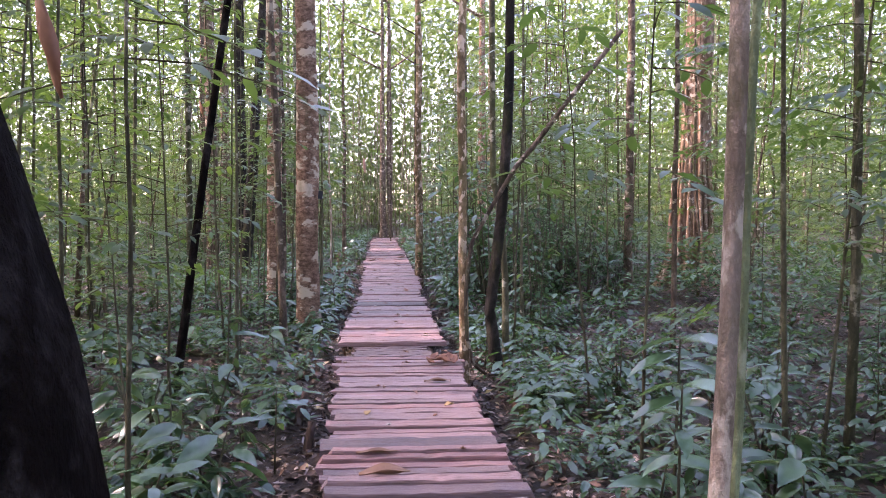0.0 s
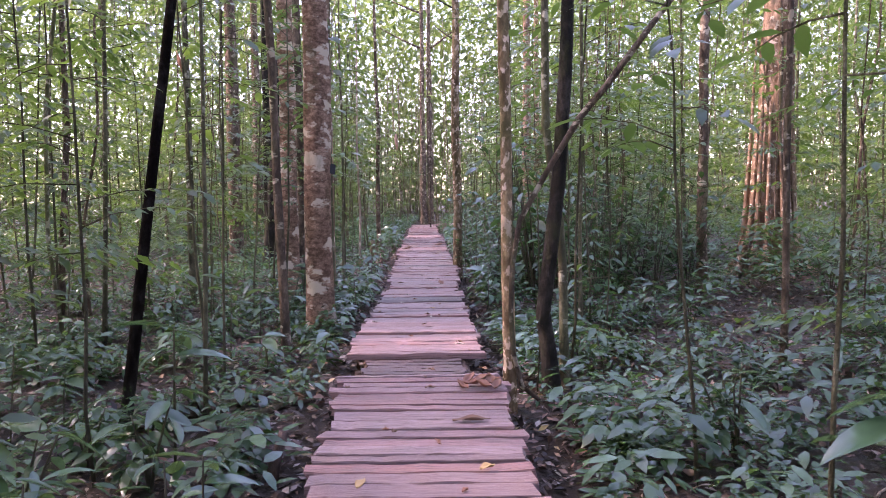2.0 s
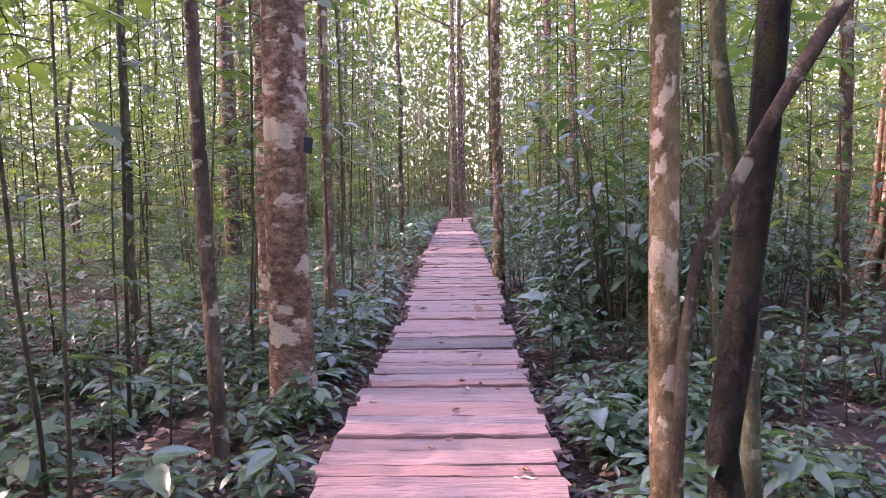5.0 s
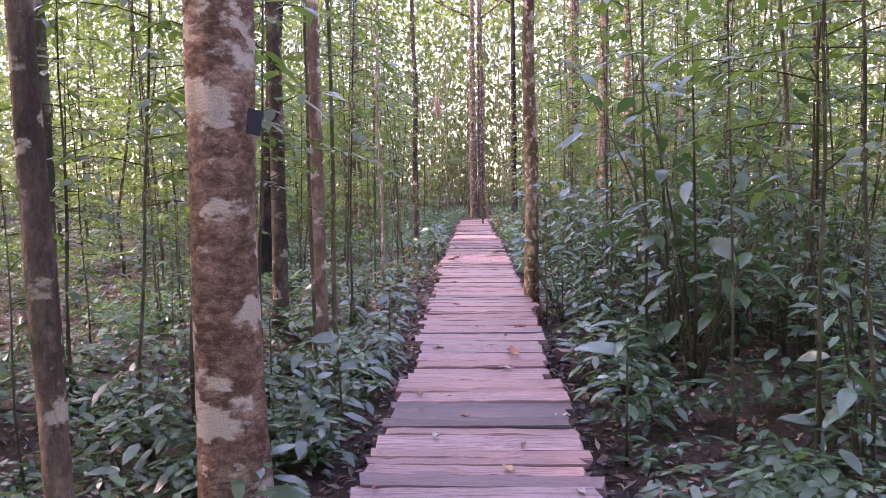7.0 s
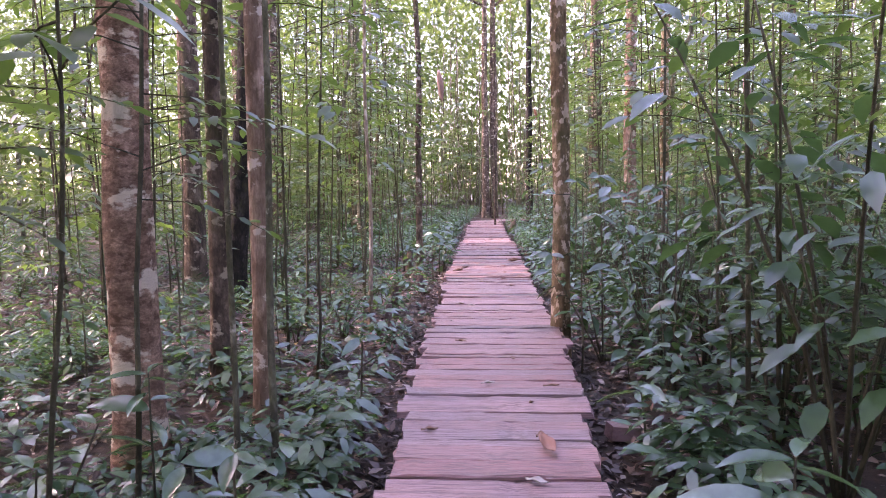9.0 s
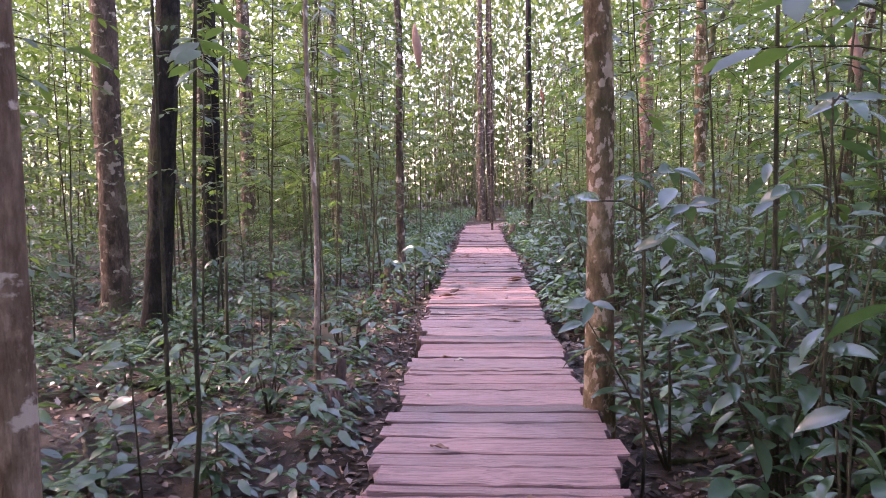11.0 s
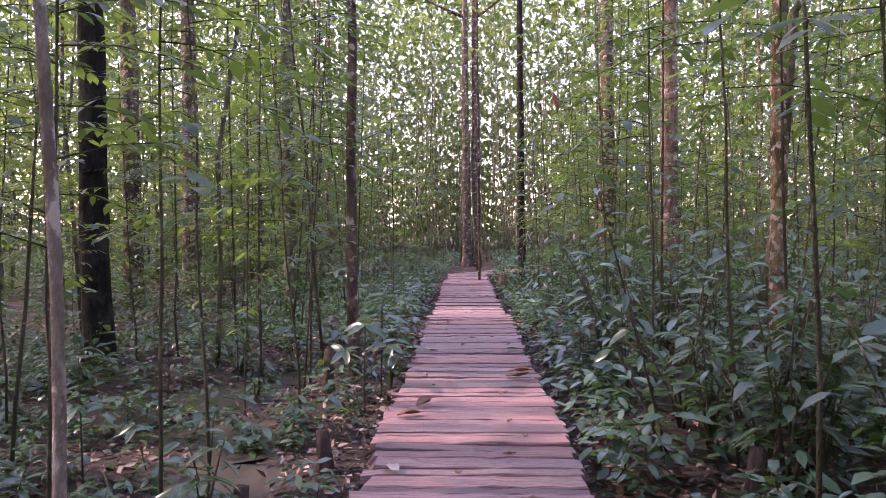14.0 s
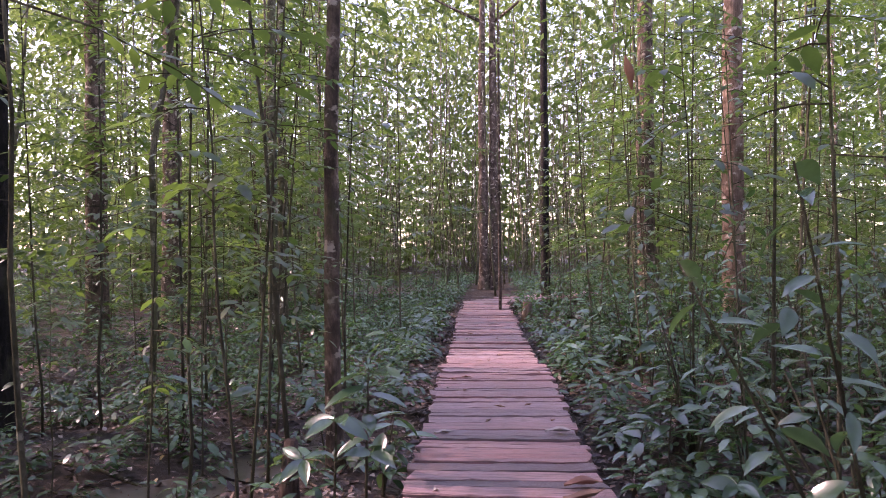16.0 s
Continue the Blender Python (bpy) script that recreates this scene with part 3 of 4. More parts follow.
# ---- undergrowth ----
LEAF_MESHES = []
for k in range(5):
    L = 0.17 + 0.012 * k
    v, f = leaf_geometry([(0, 0, 0)], [(1, 0, 0)], [(0, 0.05 * k, 1)], [L], [L * (0.34 + 0.03 * k)], FINEST)
    LEAF_MESHES.append(mesh_from("leaf", [tuple(q) for q in v], f, LEAF_PART))


def seedling(seed, h, leaves):
    """A low plant: a bare stem with a loose whorl of broad leaves."""
    g = np.random.default_rng(seed)
    ob = new("seedling")
    bend = g.normal(0, 0.05, 2)
    part("stem", tube_geometry([(0, 0, -0.05), (bend[0] * 0.5, bend[1] * 0.5, h * 0.5), (bend[0], bend[1], h)], [0.006, 0.005, 0.003], 5), TWIG, ob)
    for k in range(leaves):
        u = 1 - 0.5 * (k / leaves) ** 1.6
        a = k * 2.4 + g.uniform(-0.3, 0.3)
        lf = new("leaf", LEAF_MESHES[int(g.integers(0, 5))])
        lf.parent = ob
        s = g.uniform(0.65, 1.15)
        lf.matrix_basis = Matrix.LocRotScale((bend[0] * u, bend[1] * u, h * u), Euler((g.normal(0, 0.25), g.uniform(-0.35, 0.45), a)), (s, s, s))
    return tagged(ob, "low seedling with broad green leaves in leaf litter", "plant", "seedlings on the forest floor")


SEEDLINGS = [seedling(300 + k, h, n) for k, (h, n) in enumerate([(0.3, 7), (0.42, 8), (0.55, 9), (0.25, 6), (0.65, 10), (0.36, 9)])]
put_copies(SEEDLINGS, scatter(190, 31, 0.92, 3.6, gap=0.24), 32, 0.8, 1.4)
put_copies([copy_thing(SEEDLINGS[0], Matrix()), copy_thing(SEEDLINGS[3], Matrix())], scatter(55, 33, 0.82, 1.7, y0=4, y1=34, gap=0.2), 34, 0.5, 0.9)


def shrub_geometry(seed, h, stems, leaf):
    g = np.random.default_rng(seed)
    pieces, lv = [], []
    for k in range(stems):
        a = g.uniform(0, 6.283)
        hh = h * g.uniform(0.6, 1.05)
        out = g.uniform(0.1, 0.4) * h
        f = lambda t: Vector((math.cos(a) * out * t ** 1.5, math.sin(a) * out * t ** 1.5, -0.05 + hh * t))
        pieces.append(tube_geometry([f(t) for t in (0, 0.35, 0.7, 1)], [0.008, 0.007, 0.005, 0.003], 4))
        m = int(8 + 9 * h)
        for j in range(m):
            t = 0.35 + 0.65 * (j + 1) / m
            w = j * 2.4 + g.uniform(-0.4, 0.4)
            off = leaf * 1.3 * g.uniform(0, 1)
            p = f(t) + Vector((math.cos(w) * off, math.sin(w) * off, 0))
            lv.append((tuple(p), (math.cos(w), math.sin(w), g.uniform(-0.5, 0.35)), (g.normal(0, 0.2), g.normal(0, 0.2), 1), leaf * g.uniform(0.65, 1.25)))
    P, D, U, L = (np.array([q[i] for q in lv]) for i in range(4))
    return pieces, (P, D, U, L, L * g.uniform(0.36, 0.5, len(L)))


def shrub_template(seed, h, stems, leaf):
    stem, lv = shrub_geometry(seed, h, stems, leaf)
    ob = new("shrub")
    for piece in stem:
        part("stem", piece, TWIG, ob)
    part("foliage", leaf_geometry(*lv, FINE), LEAF_UNDER, ob)
    return tagged(ob, "leafy understory shrub with glossy dark green leaves", "shrub", "understory shrubs")


SHRUBS = [shrub_template(400 + k, h, n, lf) for k, (h, n, lf) in enumerate([(0.6, 5, 0.12), (0.9, 5, 0.13), (1.2, 6, 0.13), (1.5, 6, 0.14), (0.8, 6, 0.16), (1.1, 7, 0.11)])]
put_copies(SHRUBS, scatter(90, 41, 1.7, 7.0, y0=13, gap=0.5, side=1), 42)
LOW_SHRUBS = [shrub_template(420 + k, h, n, lf) for k, (h, n, lf) in enumerate([(0.4, 4, 0.13), (0.5, 5, 0.12), (0.6, 4, 0.15), (0.75, 4, 0.14)])]
put_copies(LOW_SHRUBS, scatter(35, 47, 1.5, 6.5, y1=13, gap=0.5, side=1) + scatter(75, 43, 1.7, 8.0, gap=0.5, side=-1), 48, 0.8, 1.15)
put_copies([copy_thing(SHRUBS[2], Matrix()), copy_thing(SHRUBS[3], Matrix()), copy_thing(SHRUBS[5], Matrix())], scatter(45, 45, 1.5, 4.5, y0=13.5, y1=32, gap=0.55, side=1), 46, 1.05, 1.5)


def cloud(parts):
    return [np.concatenate([q[i] for q in parts]) for i in range(5)]


def placed(lv, x, y, z, a, s):
    c, n = math.cos(a), math.sin(a)
    R = np.array([[c, -n, 0], [n, c, 0], [0, 0, 1]])
    return lv[0] @ R.T * s + np.array([x, y, z]), lv[1] @ R.T, lv[2] @ R.T, lv[3] * s, lv[4] * s


def build_undergrowth():
    """Low plants past the countable ones, all over the floor."""
    g = np.random.default_rng(51)
    kinds = [shrub_geometry(500 + k, h, 3, lf)[1] for k, (h, lf) in enumerate([(0.35, 0.13), (0.5, 0.15), (0.7, 0.15), (0.9, 0.17), (1.2, 0.16)])]
    parts, far_parts = [], []
    for k in range(4600):
        y = g.uniform(-3, 62)
        s = g.choice([-1, 1])
        d = 0.98 + 17 * g.uniform(0, 1) ** 1.5
        x = centre(y) + s * d
        if d < 3.2 and s < 0 and 16.5 < y < 28 and g.uniform() < 0.75:
            continue
        if d < 1.8 and g.uniform() < 0.15:
            continue
        open_floor = d < 6 and (s < 0 or y < 13)
        big = 2 if open_floor else 3 if d < 2.2 else 5
        for extra in range(2 if open_floor and y < 46 else 0):
            ex, ey = x + g.normal(0, 0.5), y + g.normal(0, 0.5)
            if abs(ex - centre(ey)) > 1.0:
                parts.append(placed(kinds[0], ex, ey, ground_z(ex, ey), g.uniform(0, 6.28), g.uniform(0.5, 0.95)))
        (parts if d < 4 else far_parts).append(placed(kinds[int(g.integers(0, big))], x, y, ground_z(x, y), g.uniform(0, 6.28), g.uniform(0.7, 1.25)))
    v0, f0 = leaf_geometry(*cloud(parts), MEDIUM)
    v1, f1 = leaf_geometry(*cloud(far_parts), COARSE)
    tagged(new("undergrowth", mesh_from("undergrowth", *joined([(v0, f0), (v1, f1)]), LEAF_UNDER)), "dense low green undergrowth on the forest floor", "undergrowth", kind="stuff")


build_undergrowth()


def spray_geometry(seed):
    """Leaves along a nearly level branch and its side twigs, from its root at the origin."""
    g = np.random.default_rng(seed)
    P, D, U, L = [], [], [], []
    for k in range(7):
        b = 0.2 + 0.15 * k
        turn = (1 if k % 2 else -1) * g.uniform(0.4, 1.0) if k < 6 else 0.0
        ln = g.uniform(0.3, 0.65)
        m = int(g.integers(6, 10))
        for j in range(m):
            t = (j + 1) / m * ln
            c = (b + math.cos(turn) * t, math.sin(turn) * t, 0.1 * b - 0.25 * (b + t) ** 2 * 0.5 + g.normal(0, 0.02))
            side = turn + ((1 if j % 2 else -1) * g.uniform(0.5, 1.1) if j < m - 1 else 0)
            P.append(c)
            D.append((math.cos(side), math.sin(side), g.uniform(-0.6, 0.05)))
            U.append((g.normal(0, 0.3), g.normal(0, 0.3), 1))
            L.append(g.uniform(0.09, 0.18))
    L = np.array(L)
    return np.array(P), np.array(D), np.array(U), L, L * g.uniform(0.38, 0.5, len(L))


def build_far_woods():
    """Slim trees past the countable ones: stems and their leaves."""
    g = np.random.default_rng(61)
    stems, parts, near_parts, singles = [], [], [], 0
    sprays = [spray_geometry(640 + k) for k in range(5)]
    kinds = [sapling_geometry(600 + k, h, leaf=0.2, spread=1.5, n=20, first=0.12)[1] for k, h in enumerate([5, 6.5, 8, 10])]
    for k in range(1350):
        y = g.uniform(-14, 95)
        s = g.choice([-1, 1])
        d = 3.0 + 40 * g.uniform(0, 1) ** 1.3
        x = centre(min(y, 45)) + s * d
        bare = y > 50 and g.uniform() < 0.6
        if bare:
            y = g.uniform(46, 80)
            x = centre(45) + g.normal(0, 11)
        if d < 6.5 and y < 46 and (glade(x, y) or g.uniform() < 0.35):
            continue
        h = g.uniform(7, 15)
        r = (0.011 if d < 7.5 else 0.014) + 0.05 * g.uniform(0, 1) ** (3.2 if d < 7.5 else 2.2)
        z = ground_z(x, y) if y < 90 else -0.3
        lx, ly = g.normal(0, 0.45, 2)
        single = d < 7.5 and y < 47 and singles < 240
        singles += single
        stem = (tube_geometry([(x, y, z - 0.2), (x + lx * 0.15 + g.normal(0, 0.05), y + g.normal(0, 0.05), z + 1.3), (x + lx * 0.3 + g.normal(0, 0.07), y, z + 2.7), (x + lx * 0.5 + g.normal(0, 0.08), y, z + 4.2), (x + lx * 0.7, y + ly * 0.5, z + h * 0.6), (x + lx, y + ly, z + h)], [r * 1.15, r, r * 0.95, r * 0.85, r * 0.7, r * 0.3], 5))
        lv = placed(kinds[int(g.integers(0, 4))], x, y, z + g.uniform(0, 2), g.uniform(0, 6.28), g.uniform(0.8, 1.2))
        size = float(np.clip(0.8 + 0.045 * max(abs(x - centre(min(y, 45))) * 0.8, y - 24), 0.8, 2.1))
        lv = (lv[0], lv[1], lv[2], lv[3] * size, lv[4] * size)
        own = []
        if d < 15 and y < 62:
            for q in range(7 if d < 6.5 else 13):
                a = g.uniform(0, 6.28)
                zz = z + 0.5 + 6.5 * g.uniform(0, 1) ** 1.15
                own.append(placed(sprays[int(g.integers(0, 5))], x + lx * 0.1 * (zz - z), y, zz, a, g.uniform(0.8, 1.3)))
        if single:
            young = new("young_tree")
            part("trunk", stem, BARK_POLE if g.uniform() < 0.6 else BARK_BROWN, young)
            part("crown", leaf_geometry(*lv, COARSE), LEAF_MID, young)
            part("branch_leaves", leaf_geometry(*cloud(own), COARSE), LEAF_MID, young)
            tagged(young, "thin young forest tree with sparse leafy branches", "tree", "young trees beside the boardwalk")
        else:
            stems.append(stem)
            if not bare:
                if not own or k % 2:
                    parts.append(lv)
                near_parts.extend(own)
    tagged(new("midstory_foliage", mesh_from("midstory_foliage", *leaf_geometry(*cloud(near_parts), COARSE), LEAF_MID)), "leafy horizontal branches of the crowded young trees", "foliage", kind="stuff")
    v, f = joined(stems)
    tagged(new("far_stems", mesh_from("far_stems", v, f, BARK_POLE)), "crowded thin stems of the forest all around", "woods", kind="stuff")
    tagged(new("far_foliage", mesh_from("far_foliage", *leaf_geometry(*cloud(parts), COARSE), LEAF_FAR)), "green foliage of the crowded forest all around", "woods", kind="stuff")
    n = 185000
    a = np.where(np.arange(n) < 150000, g.uniform(0.25, 2.9, n), g.uniform(2.9, 6.53, n))
    r = g.uniform(46, 85, n)
    z = g.uniform(0, 1, n) ** 1.15 * 26
    P = np.stack([-2 + r * np.cos(a), 25 + r * np.sin(a), z], 1) + g.normal(0, 0.8, (n, 3))
    D = unit(g.normal(0, 1, (n, 3)))
    U = g.normal(0, 0.5, (n, 3)) + np.array([0, 0, 1])
    L = g.uniform(0.35, 0.8, n) * np.where(r > 62, 1.55, 1.0) * np.where(np.arange(n) < 150000, 1.0, 1.8)
    tagged(new("forest_edge", mesh_from("forest_edge", *leaf_geometry(P, D, U, L, L * 0.5, COARSE), LEAF_FAR)), "distant wall of forest leaves closing the view", "woods", kind="stuff")


build_far_woods()


def build_shade_canopy():
    """Mostly unseen roof of leaves high above, its gaps placed to shape the light."""
    g = np.random.default_rng(66)
    n = 90000
    P = np.stack([g.uniform(-36, 22, n), g.uniform(-28, 44, n), g.uniform(12.5, 21, n)], 1)
    # Extra leaves left of the walk, added to keep sun off the planks.
    Q = np.stack([g.uniform(-19, -7, 45000), g.uniform(-18, 34, 45000), g.uniform(12.5, 21, 45000)], 1)
    P = np.concatenate([P, Q])
    off = P[:, 0] - np.interp(P[:, 1], [c[0] for c in CENTRE], [c[1] for c in CENTRE])
    dense = np.where(off < 0, np.where(off > -20, 0.0, 0.08), 0.4)
    # Left open above the walk so that skylight reaches the low growth.
    keep = np.array([noise.noise(Vector((p[0] * 0.22, p[1] * 0.22, p[2] * 0.12))) > t and (o < (-7.5 if p[1] < 16 else -6.5) or o > 11.0) and abs(o) > 5.0 + 1.8 * noise.noise(Vector((p[1] * 0.21, 5, 1))) for p, t, o in zip(P, dense, off)])
    # Hole along the sun's way, cut so that sun reaches the big red tree.
    gap = P - np.array([6.1, 19.0, 3.0])
    gap = gap - np.outer(gap @ np.array(sun_way), np.array(sun_way))
    P = P[keep & (np.linalg.norm(gap, axis=1) > 1.8)]
    # Far layer added to dim the forest edge.
    far = np.stack([g.uniform(-45, 40, 26000), g.uniform(46, 88, 26000), g.uniform(17, 26, 26000)], 1)
    P = np.concatenate([P, far[[noise.noise(Vector((p[0] * 0.16, p[1] * 0.16, 3))) > -0.05 for p in far]]])
    n = len(P)
    D = unit(np.stack([g.normal(0, 1, n), g.normal(0, 1, n), g.normal(-0.2, 0.4, n)], 1))
    U = np.stack([g.normal(0, 0.4, n), g.normal(0, 0.4, n), np.ones(n)], 1)
    L = g.uniform(0.3, 0.65, n) * np.where(P[:, 1] > 45, 1.7, 1.0)
    tagged(new("canopy", mesh_from("canopy", *leaf_geometry(P, D, U, L, L * 0.5, COARSE), LEAF_FAR)), "mostly unseen high forest canopy, its gaps placed to shape the light", "canopy", kind="stuff")


build_shade_canopy()


def build_litter():
    g = np.random.default_rng(71)
    n = 125000
    y = g.uniform(-2, 46, n)
    s = g.choice([-1, 1], n)
    d = 0.55 + 8 * g.uniform(0, 1, n) ** 1.5
    x = np.array([centre(v) for v in y]) + s * d
    z = np.array([ground_z(a, b) for a, b in zip(x, y)]) + g.uniform(0.004, 0.03, n)
    D = np.stack([g.normal(0, 1, n), g.normal(0, 1, n), g.normal(0.05, 0.35, n)], 1)
    U = np.stack([g.normal(0, 0.55, n), g.normal(0, 0.55, n), np.ones(n)], 1)
    L = g.uniform(0.03, 0.115, n)
    tagged(new("leaf_litter", mesh_from("leaf_litter", *leaf_geometry(np.stack([x, y, z], 1), D, U, L, L * g.uniform(0.35, 0.6, n), COARSE), LITTER)), "brown fallen leaves lying over the mud", "leaf litter", kind="stuff")


build_litter()


# ---- small things ----
def curled_leaf(x, y, z, length, width, turn, material, curl=0.5, name="fallen_leaf", label="", tip=0.0, stand=0.0):
    """A dry leaf curled across its width and along its length."""
    n, m = 9, 5
    verts, faces = [], []
    for i in range(n):
        u = i / (n - 1)
        w = width * max(0.04, math.sin(math.pi * min(0.98, 0.04 + 0.94 * u)) ** 0.8) / 2
        for k in range(m):
            v = -1 + 2 * k / (m - 1)
            a = v * curl * 1.4
            r = w / max(curl * 1.4, 0.2)
            verts.append(((u - 0.5) * length, math.sin(a) * r, r * (1 - math.cos(a)) + tip * length * (u - 0.3) ** 2 + 0.006 * math.sin(9 * u + 3 * v)))
    for i in range(n - 1):
        for k in range(m - 1):
            faces.append((i * m + k, (i + 1) * m + k, (i + 1) * m + k + 1, i * m + k + 1))
    ob = new(name, mesh_from(name, verts, faces, material))
    ob.matrix_basis = pose(x, y, z, 0, stand, turn)
    sol = ob.modifiers.new("thickness", "SOLIDIFY")
    sol.thickness = 0.002
    return tagged(ob, label or "curled dry leaf lying on the planks", "leaf")


DRY = plain_material("dry_brown_leaf", (0.24, 0.125, 0.075), 0.6)
WHITE_FLAKE = plain_material("pale_dry_leaf", (0.5, 0.43, 0.38), 0.6)
curled_leaf(-0.34, 4.45, 0.02, 0.3, 0.15, 12, DRY, 0.75, label="large curled brown leaf lying on the planks")
curled_leaf(-0.42, 4.85, 0.02, 0.26, 0.06, 8, DRY, 0.7)
curled_leaf(-0.57, 5.8, 0.02, 0.12, 0.05, 80, YELLOW_LEAF, 0.4, label="small yellow leaf lying on the planks")
curled_leaf(0.05, 6.05, 0.02, 0.1, 0.06, 40, YELLOW_LEAF, 0.6, label="crumpled yellow-orange leaf on the planks")
curled_leaf(-0.05, 6.9, 0.02, 0.24, 0.07, 10, DRY, 0.8, label="long orange-brown leaf on the planks")
for dx, dy, a, ln in ((0, 0, 20, 0.17), (0.1, 0.05, 100, 0.14), (-0.06, 0.06, 60, 0.15), (0.05, -0.07, 150, 0.14), (0.12, 0.1, 10, 0.12), (0.15, -0.02, 70, 0.13), (-0.1, -0.03, 130, 0.12), (0.03, 0.09, 5, 0.14)):
    curled_leaf(-0.03 + dx, 7.75 + dy, 0.02 + 0.02 * (ln > 0.13), ln, 0.1, a, RED_LEAF, 1.1, tip=0.8, label="crumpled red-brown leaf in a heap on the planks")
curled_leaf(-0.37, 7.73, 0.02, 0.08, 0.04, 10, DRY, 0.6)
curled_leaf(-0.64, 11.82, 0.02, 0.1, 0.04, 130, YELLOW_LEAF, 0.3, label="small yellow leaf lying on the planks")
curled_leaf(-1.1, 13.17, 0.02, 0.06, 0.03, 30, WHITE_FLAKE, 0.4, label="small pale leaf on the planks")
curled_leaf(-0.69, 14.48, 0.03, 0.2, 0.1, 110, RED_LEAF, 0.8, label="upturned orange-brown leaf on the planks", tip=0.5)
curled_leaf(-0.74, 14.02, 0.02, 0.12, 0.05, 160, WHITE_FLAKE, 0.4, label="pale dry leaf lying on the planks")
curled_leaf(-0.72, 14.66, 0.03, 0.07, 0.06, 20, DRY, 0.9)
curled_leaf(-1.37, 14.75, 0.02, 0.1, 0.04, 20, DRY, 0.6)
curled_leaf(-1.59, 19.44, 0.02, 0.1, 0.06, 20, WHITE_FLAKE, 0.4, label="pale dry leaf lying on the planks")
curled_leaf(-2.15, 23.06, 0.03, 0.22, 0.1, 30, DRY, 0.9)
curled_leaf(-1.33, 24.61, 0.03, 0.26, 0.1, 15, DRY, 0.9, tip=0.4)
curled_leaf(-2.05, 21.71, 0.03, 0.16, 0.08, 120, WHITE_FLAKE, 0.5, label="pale dry leaf lying on the planks")
curled_leaf(-2.09, 23.4, 0.03, 0.2, 0.12, 60, DRY, 0.9, tip=0.3)
curled_leaf(-1.44, 26.3, 0.03, 0.24, 0.1, 5, WHITE_FLAKE, 0.8, label="pale curled leaf lying on the planks")
curled_leaf(-1.32, 24.9, 0.03, 0.26, 0.12, 20, RED_LEAF, 0.9, label="reddish curled leaf at the planks' edge")
curled_leaf(-2.39, 26.23, 0.02, 0.16, 0.06, 25, WHITE_FLAKE, 0.4, label="pale dry leaf lying on the planks")
g_small = np.random.default_rng(81)
for k in range(70):
    y = g_small.uniform(3, 36)
    curled_leaf(centre(y) + g_small.uniform(-0.55, 0.55), y, 0.02, g_small.uniform(0.03, 0.12), g_small.uniform(0.02, 0.05), g_small.uniform(0, 360),
                (DRY, DRY, WHITE_FLAKE, RED_LEAF)[int(g_small.integers(0, 4))], 0.6, label="small dry leaf scrap lying on the planks")


def hanging_leaf(x, y, z, length, width, turn, material, label):
    ob = curled_leaf(x, y, z, length, width, turn, material, 0.6, "hanging_leaf", label, 0.2, 82)
    part("stalk", tube_geometry([(-length * 0.5, 0, 0.01), (-length * 0.75, 0.02, 0.03), (-length * 0.75 - 1.2, 0.1, 0.05)], [0.003, 0.003, 0.002], 4), TWIG, ob)
    return ob


hanging_leaf(1.68, 20.3, 2.5, 0.42, 0.12, 40, PINK_LEAF, "withered pink-brown leaf hanging from a twig")
hanging_leaf(-2.06, 20.35, 2.7, 0.4, 0.1, 70, PINK_LEAF, "withered pinkish leaf hanging from a twig")
hanging_leaf(-0.95, 25.68, 2.8, 0.25, 0.13, 20, RED_LEAF, "red-brown dead leaf hanging in the foliage")
hanging_leaf(-3.15, 10.16, 2.85, 0.22, 0.12, 30, RED_LEAF, "orange dead leaf hanging in the foliage")
hanging_leaf(-1.32, 2.6, 2.1, 0.36, 0.09, 60, RED_LEAF, "long withered brown leaf hanging by the trunk")


def liana():
    pts = [(1.95, 8.6, 3.5), (1.31, 8.35, 2.68), (1.0, 8.3, 2.27), (0.77, 8.25, 2.0), (0.53, 8.22, 1.61), (0.31, 8.15, 1.22), (0.25, 8.09, 0.9), (0.235, 8.08, 0.53), (0.25, 8.08, 0.21), (0.32, 8.15, -0.08), (0.47, 8.25, -0.22), (0.66, 8.4, -0.24), (0.85, 8.5, -0.34)]
    ob = new("liana", mesh_from("liana", *tube_geometry(pts, [0.028, 0.027, 0.026, 0.025, 0.024, 0.022, 0.02, 0.018, 0.018, 0.018, 0.018, 0.017, 0.014], 8, 0.25, 2.0), BARK_BROWN))
    tagged(ob, "woody liana looping down beside a slim tree", "liana")


liana()


def stake(x, y, h, r, lean=0.1, bark=None, label="short broken stump sticking out of the mud"):
    z = ground_z(x, y)
    ob = new("stump", mesh_from("stump", *tube_geometry([(0, 0, -0.1), (lean * h * 0.4, 0, h * 0.4), (lean * h, 0.02, h)], [r * 1.3, r, r * 0.8], 8, 0.35, x * 3), bark or BEAM))
    ob.location = (x, y, z)
    tagged(ob, label, "stump")


for x, y, h, r, ln in ((-1.27, 6.63, 0.32, 0.035, 0.3), (0.78, 7.14, 0.36, 0.03, 0.35), (-1.05, 5.9, 0.22, 0.04, 0.2), (-2.53, 18.77, 0.22, 0.035, 0.3), (-2.3, 18.6, 0.26, 0.03, -0.4), (-2.6, 19.4, 0.3, 0.05, 0.1),
                       (-2.1, 20.6, 0.35, 0.06, 0.05), (-2.9, 21.4, 0.28, 0.05, 0.1), (-2.7, 22.6, 0.3, 0.06, -0.1), (0.1, 22.0, 0.4, 0.05, 0.1), (-0.4, 26.9, 0.3, 0.05, 0.1), (-3.4, 25.3, 0.45, 0.07, 0.05)):
    stake(x, y, h, r, ln)


